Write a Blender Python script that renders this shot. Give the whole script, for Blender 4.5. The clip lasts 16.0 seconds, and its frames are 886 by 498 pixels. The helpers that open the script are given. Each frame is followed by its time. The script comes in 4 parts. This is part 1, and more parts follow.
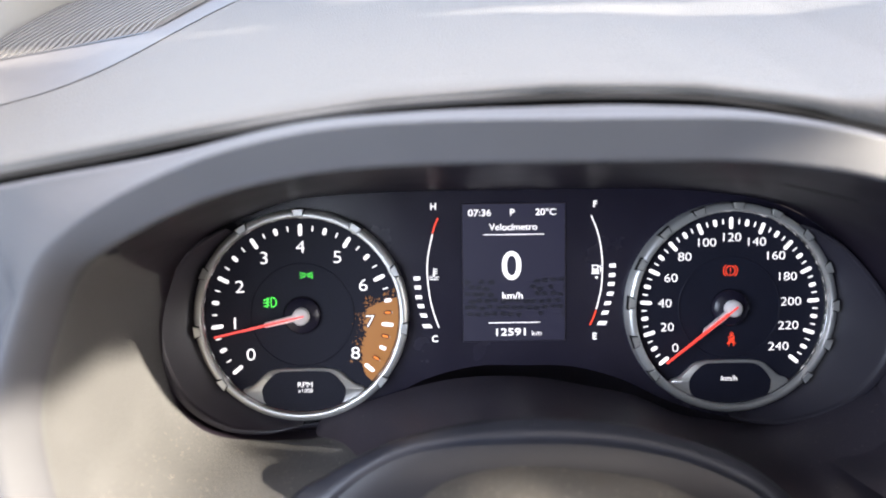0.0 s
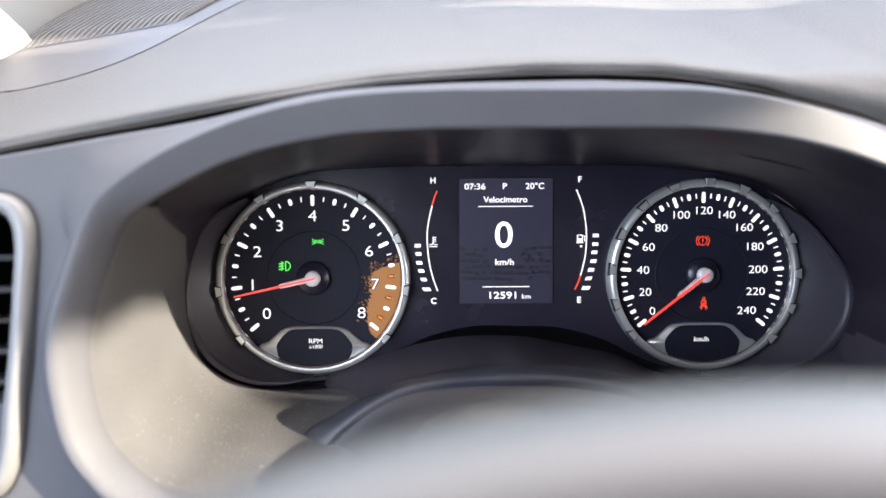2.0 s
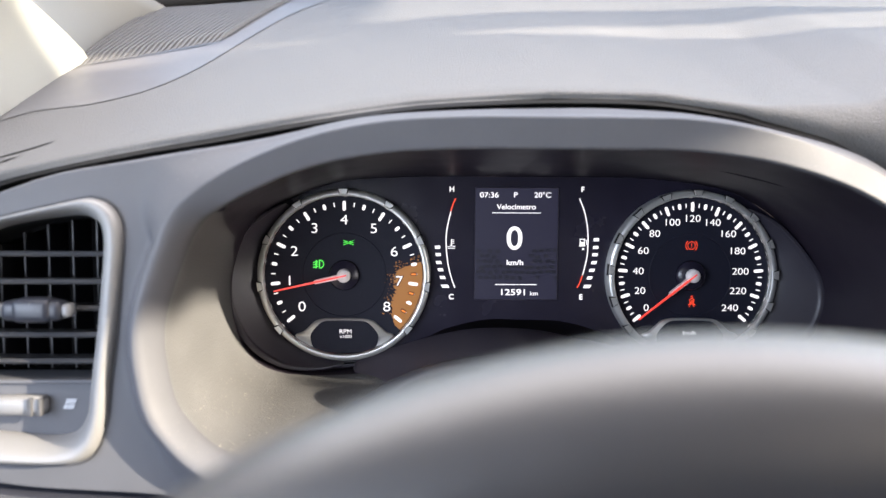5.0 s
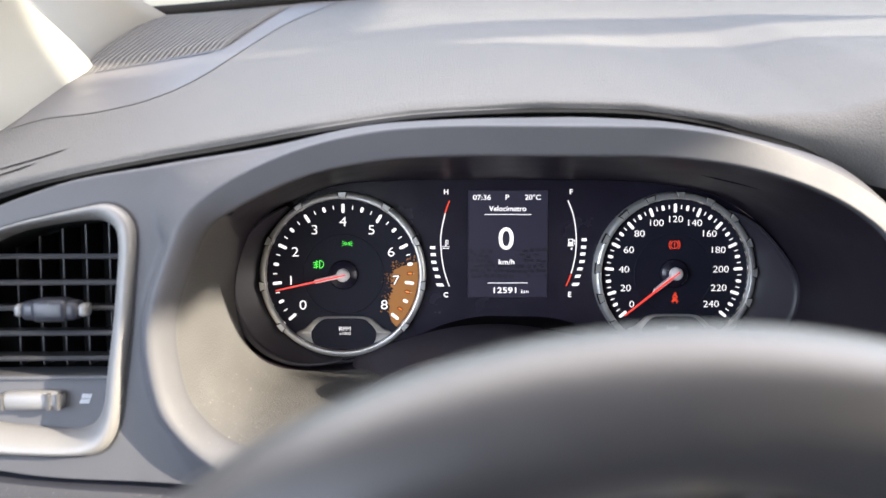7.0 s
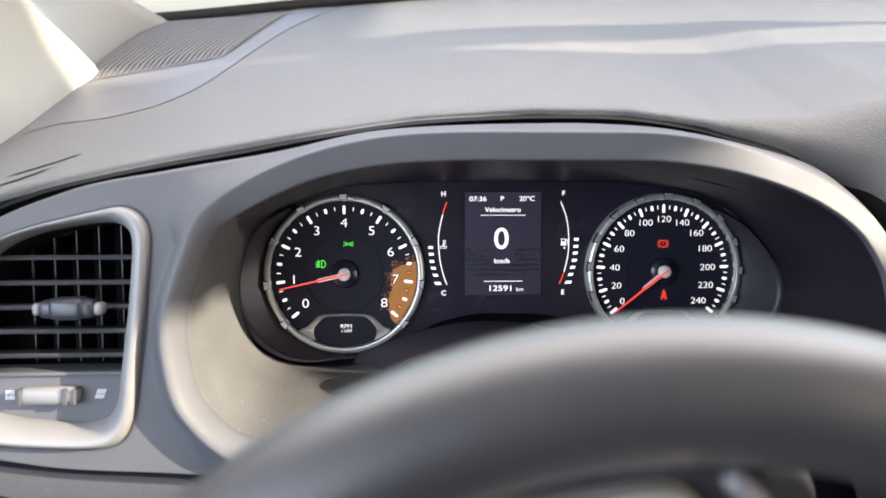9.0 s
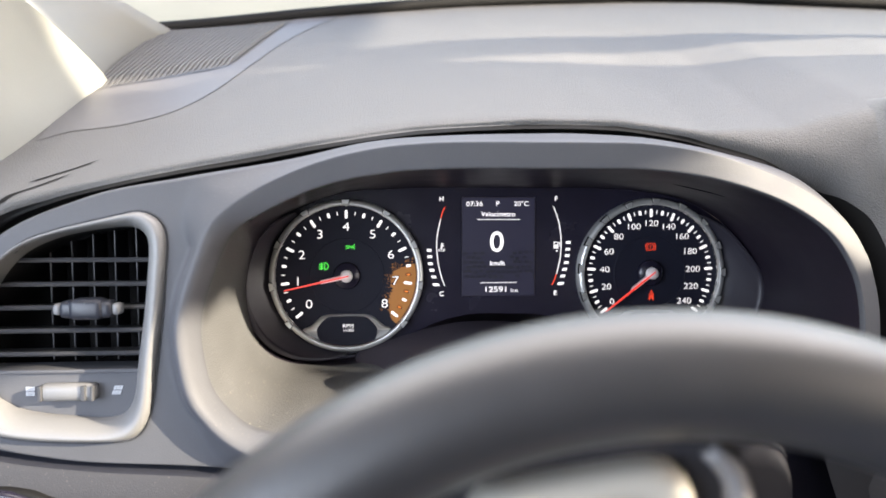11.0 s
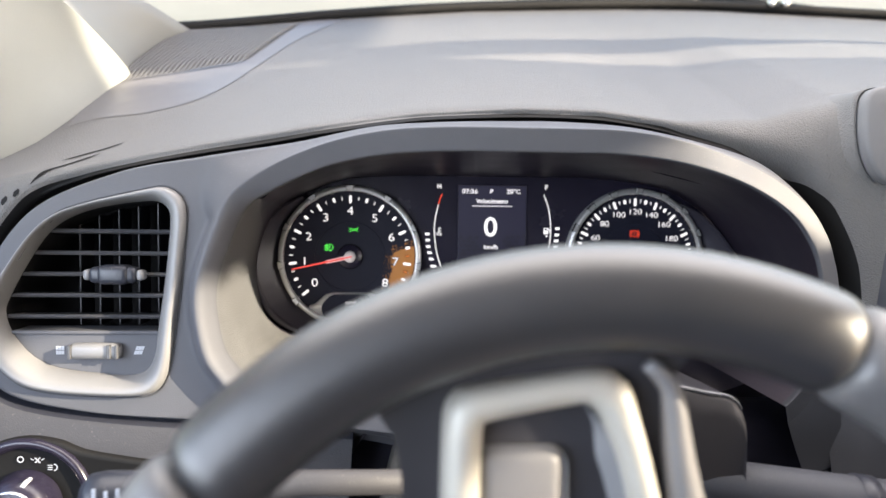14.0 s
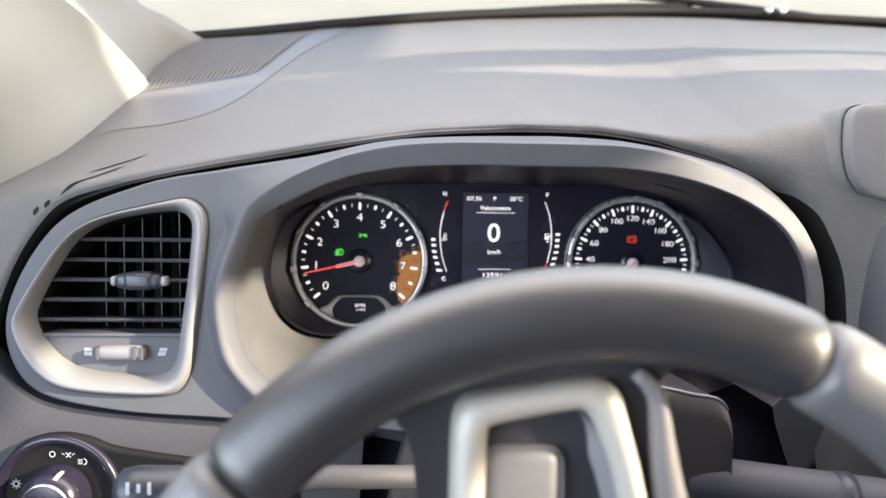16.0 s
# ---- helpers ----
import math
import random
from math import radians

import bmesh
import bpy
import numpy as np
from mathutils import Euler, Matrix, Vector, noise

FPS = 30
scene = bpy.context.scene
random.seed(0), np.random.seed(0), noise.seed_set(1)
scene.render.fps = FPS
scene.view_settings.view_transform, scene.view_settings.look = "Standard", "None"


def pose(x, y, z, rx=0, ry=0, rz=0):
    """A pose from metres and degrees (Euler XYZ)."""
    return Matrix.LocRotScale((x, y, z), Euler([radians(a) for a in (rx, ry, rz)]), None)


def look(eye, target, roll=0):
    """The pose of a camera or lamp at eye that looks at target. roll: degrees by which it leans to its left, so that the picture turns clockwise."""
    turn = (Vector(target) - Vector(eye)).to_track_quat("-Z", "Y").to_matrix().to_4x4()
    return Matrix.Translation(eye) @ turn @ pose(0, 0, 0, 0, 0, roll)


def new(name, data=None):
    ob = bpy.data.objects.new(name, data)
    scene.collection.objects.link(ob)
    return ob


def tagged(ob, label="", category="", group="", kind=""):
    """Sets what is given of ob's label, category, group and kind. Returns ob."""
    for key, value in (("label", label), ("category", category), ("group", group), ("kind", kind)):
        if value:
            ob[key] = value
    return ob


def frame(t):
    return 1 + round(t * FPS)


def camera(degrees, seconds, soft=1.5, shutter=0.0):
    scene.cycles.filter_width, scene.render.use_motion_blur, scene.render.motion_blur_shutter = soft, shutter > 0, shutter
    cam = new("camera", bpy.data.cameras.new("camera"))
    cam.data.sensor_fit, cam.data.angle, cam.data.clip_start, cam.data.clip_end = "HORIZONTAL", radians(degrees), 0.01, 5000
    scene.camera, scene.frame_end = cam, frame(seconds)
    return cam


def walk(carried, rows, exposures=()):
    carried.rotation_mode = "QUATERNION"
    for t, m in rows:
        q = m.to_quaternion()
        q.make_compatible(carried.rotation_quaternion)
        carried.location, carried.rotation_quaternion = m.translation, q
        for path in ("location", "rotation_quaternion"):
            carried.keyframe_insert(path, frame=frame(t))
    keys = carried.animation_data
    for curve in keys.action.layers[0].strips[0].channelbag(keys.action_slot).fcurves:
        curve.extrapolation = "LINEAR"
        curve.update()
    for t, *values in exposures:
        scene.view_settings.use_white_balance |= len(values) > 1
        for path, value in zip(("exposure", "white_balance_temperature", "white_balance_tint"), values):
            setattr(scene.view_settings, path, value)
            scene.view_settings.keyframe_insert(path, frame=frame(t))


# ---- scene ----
from mathutils.bvhtree import BVHTree

TILT = 24.0
PANEL = pose(0, 0, 0.9, -TILT)      # the dashboard's face: x right, y ahead, z up along the face
SIN, COS = math.sin(radians(TILT)), math.cos(radians(TILT))
LENS = 66.15
PATH = [
    (0.0, (-0.0418, -0.3381, 0.0368), (-0.0231, 0.6594, -0.0363), -0.74),
    (0.5, (-0.0430, -0.3426, 0.0291), (-0.0255, 0.6555, -0.0298), -0.67),
    (1.0, (-0.0415, -0.3527, 0.0252), (-0.0282, 0.6457, -0.0307), -0.60),
    (1.5, (-0.0396, -0.3617, 0.0259), (-0.0293, 0.6358, -0.0429), -0.50),
    (2.0, (-0.0401, -0.3741, 0.0204), (-0.0260, 0.6236, -0.0460), -0.31),
    (2.5, (-0.0432, -0.3863, 0.0196), (-0.0254, 0.6114, -0.0461), -0.12),
    (3.0, (-0.0461, -0.3909, 0.0184), (-0.0278, 0.6071, -0.0436), 0.09),
    (3.5, (-0.0502, -0.4019, 0.0211), (-0.0299, 0.5961, -0.0402), 0.20),
    (4.0, (-0.0523, -0.4088, 0.0215), (-0.0340, 0.5892, -0.0403), 0.29),
    (6.5, (-0.0568, -0.4330, 0.0268), (-0.0245, 0.5642, -0.0412), 0.22),
    (7.0, (-0.0574, -0.4376, 0.0261), (-0.0225, 0.5595, -0.0414), 0.10),
    (7.5, (-0.0575, -0.4422, 0.0267), (-0.0217, 0.5549, -0.0400), 0.06),
    (8.0, (-0.0574, -0.4464, 0.0273), (-0.0220, 0.5506, -0.0408), -0.01),
    (8.5, (-0.0585, -0.4494, 0.0264), (-0.0185, 0.5475, -0.0406), -0.10),
    (9.0, (-0.0616, -0.4537, 0.0274), (-0.0153, 0.5428, -0.0409), -0.10),
    (11.5, (-0.0699, -0.4790, 0.0270), (-0.0049, 0.5169, -0.0352), -0.04),
    (12.0, (-0.0675, -0.4850, 0.0239), (-0.0052, 0.5112, -0.0355), 0.00),
    (12.5, (-0.0674, -0.4909, 0.0213), (-0.0054, 0.5056, -0.0359), 0.17),
    (13.0, (-0.0675, -0.4961, 0.0161), (-0.0060, 0.5005, -0.0371), 0.35),
    (13.5, (-0.0662, -0.5032, 0.0133), (-0.0082, 0.4938, -0.0384), 0.57),
    (14.0, (-0.0658, -0.5091, 0.0115), (-0.0091, 0.4881, -0.0380), 0.68),
    (14.5, (-0.0662, -0.5141, 0.0120), (-0.0111, 0.4832, -0.0364), 0.83),
    (15.0, (-0.0678, -0.5206, 0.0148), (-0.0135, 0.4767, -0.0344), 0.87),
    (15.5, (-0.0692, -0.5259, 0.0181), (-0.0156, 0.4713, -0.0346), 0.92),
    (16.0, (-0.0695, -0.5314, 0.0217), (-0.0162, 0.4654, -0.0378), 0.79),
]
cam = camera(LENS, 16.0)
walk(cam, [(t, PANEL @ look(eye, aim, roll)) for t, eye, aim, roll in PATH], [(0.0, 2.72, 6750, 16), (4.0, 2.58, 6850, 16), (9.0, 2.47, 7000, 15), (16.0, 2.44, 7050, 15)])
cam.data.dof.use_dof = True
cam.data.dof.focus_distance = 0.41
cam.data.dof.aperture_fstop = 5.8

# ---- light ----
SUN_AZ, SUN_EL = 103.0, 24.5        # degrees clockwise from straight ahead, degrees up
world = bpy.data.worlds.new("sky")
scene.world = world
world.use_nodes = True
wn = world.node_tree
sky = wn.nodes.new("ShaderNodeTexSky")
sky.sky_type, sky.sun_disc = "NISHITA", False
sky.air_density, sky.dust_density, sky.ozone_density = 1.0, 1.0, 0.8
sky.sun_elevation, sky.sun_rotation = radians(SUN_EL), radians(SUN_AZ)
wn.links.new(sky.outputs["Color"], wn.nodes["Background"].inputs["Color"])
wn.nodes["Background"].inputs["Strength"].default_value = 0.135
sun = new("sun", bpy.data.lights.new("sun", "SUN"))
sun.data.energy, sun.data.angle, sun.data.color = 2.9, radians(0.6), (1.0, 0.933, 0.75)
az, el = radians(SUN_AZ), radians(SUN_EL)
to_sun = Vector((math.sin(az) * math.cos(el), math.cos(az) * math.cos(el), math.sin(el)))
sun.matrix_world = look(to_sun * 5, (0, 0, 0))
sky_lamp = new("windscreen_daylight", bpy.data.lights.new("windscreen_daylight", "AREA"))   # the sky through the upper windscreen
sky_lamp.data.shape, sky_lamp.data.size, sky_lamp.data.size_y = "RECTANGLE", 1.3, 0.40
sky_lamp.data.energy, sky_lamp.data.color = 2.05, (1.0, 0.955, 0.89)
sky_lamp.matrix_world = look((-0.04, -0.02, 1.38), (-0.08, -0.28, 0.95))
side_lamp = new("driver_window_daylight", bpy.data.lights.new("driver_window_daylight", "AREA"))   # the sky through the driver's window
side_lamp.data.shape, side_lamp.data.size, side_lamp.data.size_y = "RECTANGLE", 0.75, 0.36
side_lamp.data.energy, side_lamp.data.color = 1.6, (0.72, 0.84, 1.0)
side_lamp.matrix_world = look((-0.495, -0.70, 1.20), (0.0, -0.45, 1.02))


# ---- materials ----
def shader(name, color, rough=0.5, metal=0.0, spread=0.12, scale=40.0, bump=0.0, grain=1500.0, coat=0.0, fleck=0.0, spec=0.5, dust_size=900.0):
    """Principled material: base colour with two scales of variation, fine relief, optional dust flecks."""
    m = bpy.data.materials.new(name)
    m.use_nodes = True
    n, l = m.node_tree.nodes, m.node_tree.links
    p = n["Principled BSDF"]
    p.inputs["Roughness"].default_value, p.inputs["Metallic"].default_value = rough, metal
    p.inputs["Coat Weight"].default_value = coat
    p.inputs["Specular IOR Level"].default_value = spec
    co = n.new("ShaderNodeTexCoord")
    big, fine = n.new("ShaderNodeTexNoise"), n.new("ShaderNodeTexNoise")
    big.inputs["Scale"].default_value, big.inputs["Detail"].default_value = scale, 4
    fine.inputs["Scale"].default_value, fine.inputs["Detail"].default_value = grain, 2
    for t in (big, fine):
        l.new(co.outputs["Object"], t.inputs["Vector"])
    both = n.new("ShaderNodeMath")
    both.operation = "ADD"
    l.new(big.outputs["Fac"], both.inputs[0])
    l.new(fine.outputs["Fac"], both.inputs[1])
    ramp = n.new("ShaderNodeMapRange")
    ramp.inputs["From Min"].default_value, ramp.inputs["From Max"].default_value = 0.6, 1.4
    ramp.inputs["To Min"].default_value, ramp.inputs["To Max"].default_value = 1 - spread, 1 + spread
    l.new(both.outputs[0], ramp.inputs["Value"])
    mul = n.new("ShaderNodeMix")
    mul.data_type, mul.blend_type = "RGBA", "MULTIPLY"
    mul.inputs["Factor"].default_value = 1.0
    mul.inputs["A"].default_value = (*color, 1)
    l.new(ramp.outputs["Result"], mul.inputs["B"])
    out = mul.outputs["Result"]
    if fleck:
        dust = n.new("ShaderNodeTexNoise")
        dust.inputs["Scale"].default_value, dust.inputs["Detail"].default_value = dust_size, 3
        l.new(co.outputs["Object"], dust.inputs["Vector"])
        cut = n.new("ShaderNodeMapRange")
        cut.inputs["From Min"].default_value, cut.inputs["From Max"].default_value = 0.66, 0.74
        cut.inputs["To Max"].default_value = fleck
        l.new(dust.outputs["Fac"], cut.inputs["Value"])
        geo, part_z, upward, lies = (n.new("ShaderNode" + k) for k in ("NewGeometry", "SeparateXYZ", "MapRange", "Math"))
        upward.inputs["From Min"].default_value, upward.inputs["From Max"].default_value = 0.35, 0.75
        lies.operation = "MULTIPLY"
        l.new(geo.outputs["Normal"], part_z.inputs["Vector"])
        l.new(part_z.outputs["Z"], upward.inputs["Value"])
        l.new(upward.outputs["Result"], lies.inputs[0])
        l.new(cut.outputs["Result"], lies.inputs[1])
        mx = n.new("ShaderNodeMix")
        mx.data_type = "RGBA"
        mx.inputs["B"].default_value = (0.55, 0.5, 0.42, 1)
        l.new(lies.outputs[0], mx.inputs["Factor"])
        l.new(out, mx.inputs["A"])
        out = mx.outputs["Result"]
    l.new(out, p.inputs["Base Color"])
    rr = n.new("ShaderNodeMapRange")
    rr.inputs["To Min"].default_value, rr.inputs["To Max"].default_value = max(0.02, rough - 0.08), min(1, rough + 0.08)
    l.new(big.outputs["Fac"], rr.inputs["Value"])
    l.new(rr.outputs["Result"], p.inputs["Roughness"])
    if bump:
        cell = n.new("ShaderNodeTexVoronoi")
        cell.inputs["Scale"].default_value = grain * 0.55
        l.new(co.outputs["Object"], cell.inputs["Vector"])
        b = n.new("ShaderNodeBump")
        b.inputs["Strength"].default_value, b.inputs["Distance"].default_value = bump, 0.0006
        l.new(cell.outputs["Distance"], b.inputs["Height"])
        l.new(b.outputs["Normal"], p.inputs["Normal"])
    return m


def glow(name, color, strength, base=(0.02, 0.02, 0.02)):
    """A lit print or display segment."""
    m = bpy.data.materials.new(name)
    m.use_nodes = True
    p = m.node_tree.nodes["Principled BSDF"]
    p.inputs["Base Color"].default_value = (*base, 1)
    p.inputs["Roughness"].default_value = 0.4
    p.inputs["Emission Color"].default_value = (*color, 1)
    p.inputs["Emission Strength"].default_value = strength
    return m


PAD = shader("grained_soft_plastic", (0.121, 0.120, 0.121), 0.62, bump=0.6, grain=1900, spread=0.12, fleck=0.25, spec=0.4)
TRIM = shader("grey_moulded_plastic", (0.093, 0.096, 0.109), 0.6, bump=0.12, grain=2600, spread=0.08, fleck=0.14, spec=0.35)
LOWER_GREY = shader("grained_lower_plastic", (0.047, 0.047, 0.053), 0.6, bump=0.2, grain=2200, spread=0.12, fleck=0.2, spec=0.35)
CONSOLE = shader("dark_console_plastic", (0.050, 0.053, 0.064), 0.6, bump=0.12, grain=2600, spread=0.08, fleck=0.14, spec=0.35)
POD_GREY = shader("smooth_pod_plastic", (0.15, 0.152, 0.16), 0.6, spread=0.05, spec=0.35)
CHEEK = shader("grained_grey_plastic", (0.110, 0.111, 0.115), 0.5, bump=0.4, grain=1900, spread=0.16, fleck=0.9, dust_size=800.0)
BLACK = shader("black_moulded_plastic", (0.050, 0.043, 0.056), 0.42, bump=0.15, grain=2600, spread=0.15, fleck=0.18)
HOOP = shader("smooth_black_plastic", (0.030, 0.032, 0.043), 0.4, bump=0.1, grain=2600, spread=0.12, spec=0.4)
DUSTY = shader("dusty_dark_plastic", (0.060, 0.056, 0.050), 0.7, bump=0.5, grain=1500, fleck=0.9, spread=0.3, dust_size=760.0)
LINING = shader("glossy_black_lining", (0.021, 0.016, 0.025), 0.4, spread=0.1, spec=0.35)
LOWER = shader("dark_lower_plastic", (0.05, 0.05, 0.055), 0.5, bump=0.3, grain=1600, fleck=0.5)
GLOSS = shader("piano_black_plastic", (0.016, 0.014, 0.026), 0.25, spread=0.2, fleck=0.05)
DIAL = shader("matt_black_dial", (0.012, 0.0125, 0.023), 0.6, spread=0.2, spec=0.2)
SILVER = shader("satin_silver_paint", (0.228, 0.228, 0.233), 0.55, metal=0.3, spread=0.05)
BEZEL = shader("satin_chrome", (0.58, 0.575, 0.56), 0.33, metal=0.65, spread=0.06)
CRESCENT = shader("satin_dark_plastic", (0.034, 0.031, 0.043), 0.42, spread=0.08)
WARM_SILVER = shader("warm_satin_silver_paint", (0.40, 0.385, 0.35), 0.5, metal=0.25, spread=0.05)
CHROME = shader("brushed_chrome", (0.62, 0.62, 0.63), 0.22, metal=1.0, spread=0.06)
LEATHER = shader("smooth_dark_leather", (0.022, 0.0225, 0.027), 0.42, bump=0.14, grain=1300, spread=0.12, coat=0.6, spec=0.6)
LEATHER.node_tree.nodes["Principled BSDF"].inputs["Coat Roughness"].default_value = 0.45
# pillar plastic darkened, so the corner piece carries its shade in the colour
CORNER = shader("shaded_pillar_plastic", (0.17, 0.168, 0.16), 0.5, bump=0.1, grain=1800, spread=0.04)
PILLAR = shader("cream_pillar_plastic", (0.282, 0.287, 0.268), 0.5, bump=0.04, grain=1800, spread=0.04)
SPOKE = shader("dark_spoke_plastic", (0.026, 0.025, 0.030), 0.45, spread=0.1)
SMOOTH = shader("smooth_grey_plastic", (0.125, 0.123, 0.13), 0.5, bump=0.1, grain=2600, spread=0.06)
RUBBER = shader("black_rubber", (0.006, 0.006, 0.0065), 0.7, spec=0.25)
CLOTH = shader("pale_headlining", (0.5, 0.48, 0.44), 0.9)
SEATS = shader("dark_seat_cloth", (0.05, 0.05, 0.055), 0.9)
CONCRETE = shader("sunlit_concrete", (0.225, 0.215, 0.18), 0.9, scale=0.8, grain=40, spread=0.15)
BROWN = glow("ochre_dial_print", (0.72, 0.27, 0.05), 0.035, (0.31, 0.13, 0.027))
HUBCAP = shader("pale_hub_plastic", (0.78, 0.71, 0.69), 0.4)
SLAT = shader("dark_slat_plastic", (0.055, 0.056, 0.062), 0.38, spread=0.08)
# paler than the rim's leather: the daylight on the grip is in this colour
GRIP = shader("daylit_grip_leather", (0.104, 0.104, 0.110), 0.46, bump=0.06, grain=1100, spread=0.12, coat=0.12)
STEEL = shader("blue_grey_plastic", (0.024, 0.027, 0.038), 0.4, fleck=0.4)
SATIN = shader("satin_grey_paint", (0.20, 0.205, 0.22), 0.4, metal=0.3, spread=0.04)
PRINT = shader("pale_print", (0.42, 0.44, 0.48), 0.6, spread=0.05)
GLASS = bpy.data.materials.new("clear_glass")
GLASS.use_nodes = True
gn, gl = GLASS.node_tree.nodes, GLASS.node_tree.links
clear, gloss, fres, mixed = (gn.new("ShaderNode" + k) for k in ("BsdfTransparent", "BsdfGlossy", "Fresnel", "MixShader"))
clear.inputs["Color"].default_value, gloss.inputs["Roughness"].default_value, fres.inputs["IOR"].default_value = (0.95, 0.97, 0.96, 1), 0.0, 1.45
for a, b in ((fres.outputs[0], mixed.inputs[0]), (clear.outputs[0], mixed.inputs[1]), (gloss.outputs[0], mixed.inputs[2]), (mixed.outputs[0], gn["Material Output"].inputs["Surface"])):
    gl.new(a, b)
VERGE = shader("dry_grass_verge", (0.17, 0.155, 0.10), 0.95, scale=1.5, grain=60, spread=0.3)
WHITE = glow("lit_white_print", (0.95, 0.96, 1.0), 0.2, (0.7, 0.7, 0.7))
RED = glow("lit_red_print", (1.0, 0.085, 0.035), 0.2, (0.4, 0.03, 0.02))
GREEN = glow("lit_green_print", (0.05, 0.9, 0.08), 0.3, (0.02, 0.2, 0.02))
NEEDLE = glow("red_pointer_paint", (1.0, 0.07, 0.05), 0.16, (0.5, 0.05, 0.04))
ORANGE = glow("lit_amber_print", (1.0, 0.25, 0.02), 0.18, (0.3, 0.1, 0.02))
SCREEN = glow("lit_display", (0.02, 0.020, 0.048), 0.14, (0.008, 0.008, 0.011))
STONES = glow("lit_display_pattern", (0.02, 0.021, 0.048), 0.035, (0.008, 0.008, 0.011))


# ---- building helpers ----
def part(name, bm, material, parent=None, label="", smooth=True, at=None):
    me = bpy.data.meshes.new(name)
    bm.to_mesh(me)
    bm.free()
    me.materials.append(material)
    if smooth:
        me.polygons.foreach_set("use_smooth", [True] * len(me.polygons))
    ob = new(name, me)
    if parent:
        ob.parent = parent
    if at is not None:
        ob.matrix_basis = at
    if label:
        ob["label"] = label
    return ob


def thing(name, label, category, at=PANEL, group="", kind=""):
    ob = new(name)
    ob.matrix_basis = at
    ob.empty_display_size = 0.01
    return tagged(ob, label, category, group, kind)


def flow(pts, n, closed=False):
    """n points along a Catmull-Rom curve through pts, evenly spaced."""
    p = np.array(pts, float)
    k = len(p)
    segs = k if closed else k - 1
    dense = []
    for i in range(segs):
        a, b, c, d = (p[(i + j) % k] if closed else p[min(max(i + j, 0), k - 1)] for j in (-1, 0, 1, 2))
        for u in np.linspace(0, 1, 24, endpoint=False):
            dense.append(0.5 * (2 * b + (c - a) * u + (2 * a - 5 * b + 4 * c - d) * u * u + (3 * b - a - 3 * c + d) * u ** 3))
    dense.append(p[0] if closed else p[-1])
    dense = np.array(dense)
    s = np.r_[0, np.cumsum(np.linalg.norm(np.diff(dense, axis=0), axis=1))]
    u = np.linspace(0, s[-1], n, endpoint=not closed)
    return np.stack([np.interp(u, s, dense[:, i]) for i in range(dense.shape[1])], 1)


def sheet(rows, closed=False, keep=None):
    """A grid mesh through rows of points; keep(centre) may leave faces out."""
    bm = bmesh.new()
    vs = [[bm.verts.new(q) for q in r] for r in rows]
    for a, b in zip(vs, vs[1:]):
        m = len(a)
        for i in range(m if closed else m - 1):
            j = (i + 1) % m
            f = (a[i], a[j], b[j], b[i])
            if keep is None or keep(sum((v.co for v in f), Vector()) / 4):
                bm.faces.new(f)
    bmesh.ops.delete(bm, geom=[v for v in bm.verts if not v.link_faces], context="VERTS")
    return bm


def box(sx, sy, sz, bevel=0.0, at=(0, 0, 0), segs=2):
    bm = bmesh.new()
    bmesh.ops.create_cube(bm, size=1)
    bmesh.ops.scale(bm, vec=(sx, sy, sz), verts=bm.verts[:])
    if bevel:
        bmesh.ops.bevel(bm, geom=bm.edges[:] , offset=bevel, segments=segs, profile=0.5, affect="EDGES")
    bmesh.ops.translate(bm, vec=at, verts=bm.verts[:])
    return bm


def plate(outline, depth, y=0.0, bevel=0.0):
    """A flat plate: outline of (x, z), its face at y, depth behind it."""
    bm = bmesh.new()
    f = bm.faces.new([bm.verts.new((x, y, z)) for x, z in outline])
    f.normal_update()
    if f.normal.y > 0:
        f.normal_flip()
    if depth:
        r = bmesh.ops.extrude_face_region(bm, geom=[f])
        moved = [v for v in r["geom"] if isinstance(v, bmesh.types.BMVert)]
        bmesh.ops.translate(bm, vec=(0, depth, 0), verts=moved)
        bmesh.ops.recalc_face_normals(bm, faces=bm.faces[:])
    return bm


def lathe(profile, n=64, centre=(0, 0), a0=0.0, a1=360.0):
    """A ring turned about the y axis: profile of (radius, y)."""
    full = abs(a1 - a0) >= 360
    ang = np.radians(np.linspace(a0, a1, n, endpoint=not full))
    rows = [[(centre[0] + r * math.cos(a), y, centre[1] + r * math.sin(a)) for a in ang] for r, y in profile]
    return sheet(rows, closed=full)


def tube(path, radius, n=10, closed=False):
    """A round bar along a path."""
    p = [Vector(q) for q in path]
    rows, k = [], len(p)
    up = Vector((0.123, 0.2, 0.97))
    for i in range(k):
        t = (p[(i + 1) % k] - p[i - 1]) if closed else (p[min(i + 1, k - 1)] - p[max(i - 1, 0)])
        t.normalize()
        s = t.cross(up).normalized()
        w = s.cross(t)
        r = radius[i] if isinstance(radius, (list, tuple)) else radius
        rows.append([p[i] + r * (math.cos(a) * s + math.sin(a) * w) for a in np.linspace(0, 2 * math.pi, n, endpoint=False)])
    if closed:
        rows.append(rows[0])
    bm = sheet(rows, closed=True)
    if not closed:
        for r in (rows[0], rows[-1]):
            bm.faces.new([bm.verts.new(q) for q in r])
    bmesh.ops.remove_doubles(bm, verts=bm.verts[:], dist=1e-6)
    bmesh.ops.recalc_face_normals(bm, faces=bm.faces[:])
    return bm


def join(*bms):
    out = bmesh.new()
    for b in bms:
        me = bpy.data.meshes.new("tmp")
        b.to_mesh(me)
        b.free()
        out.from_mesh(me)
        bpy.data.meshes.remove(me)
    return out


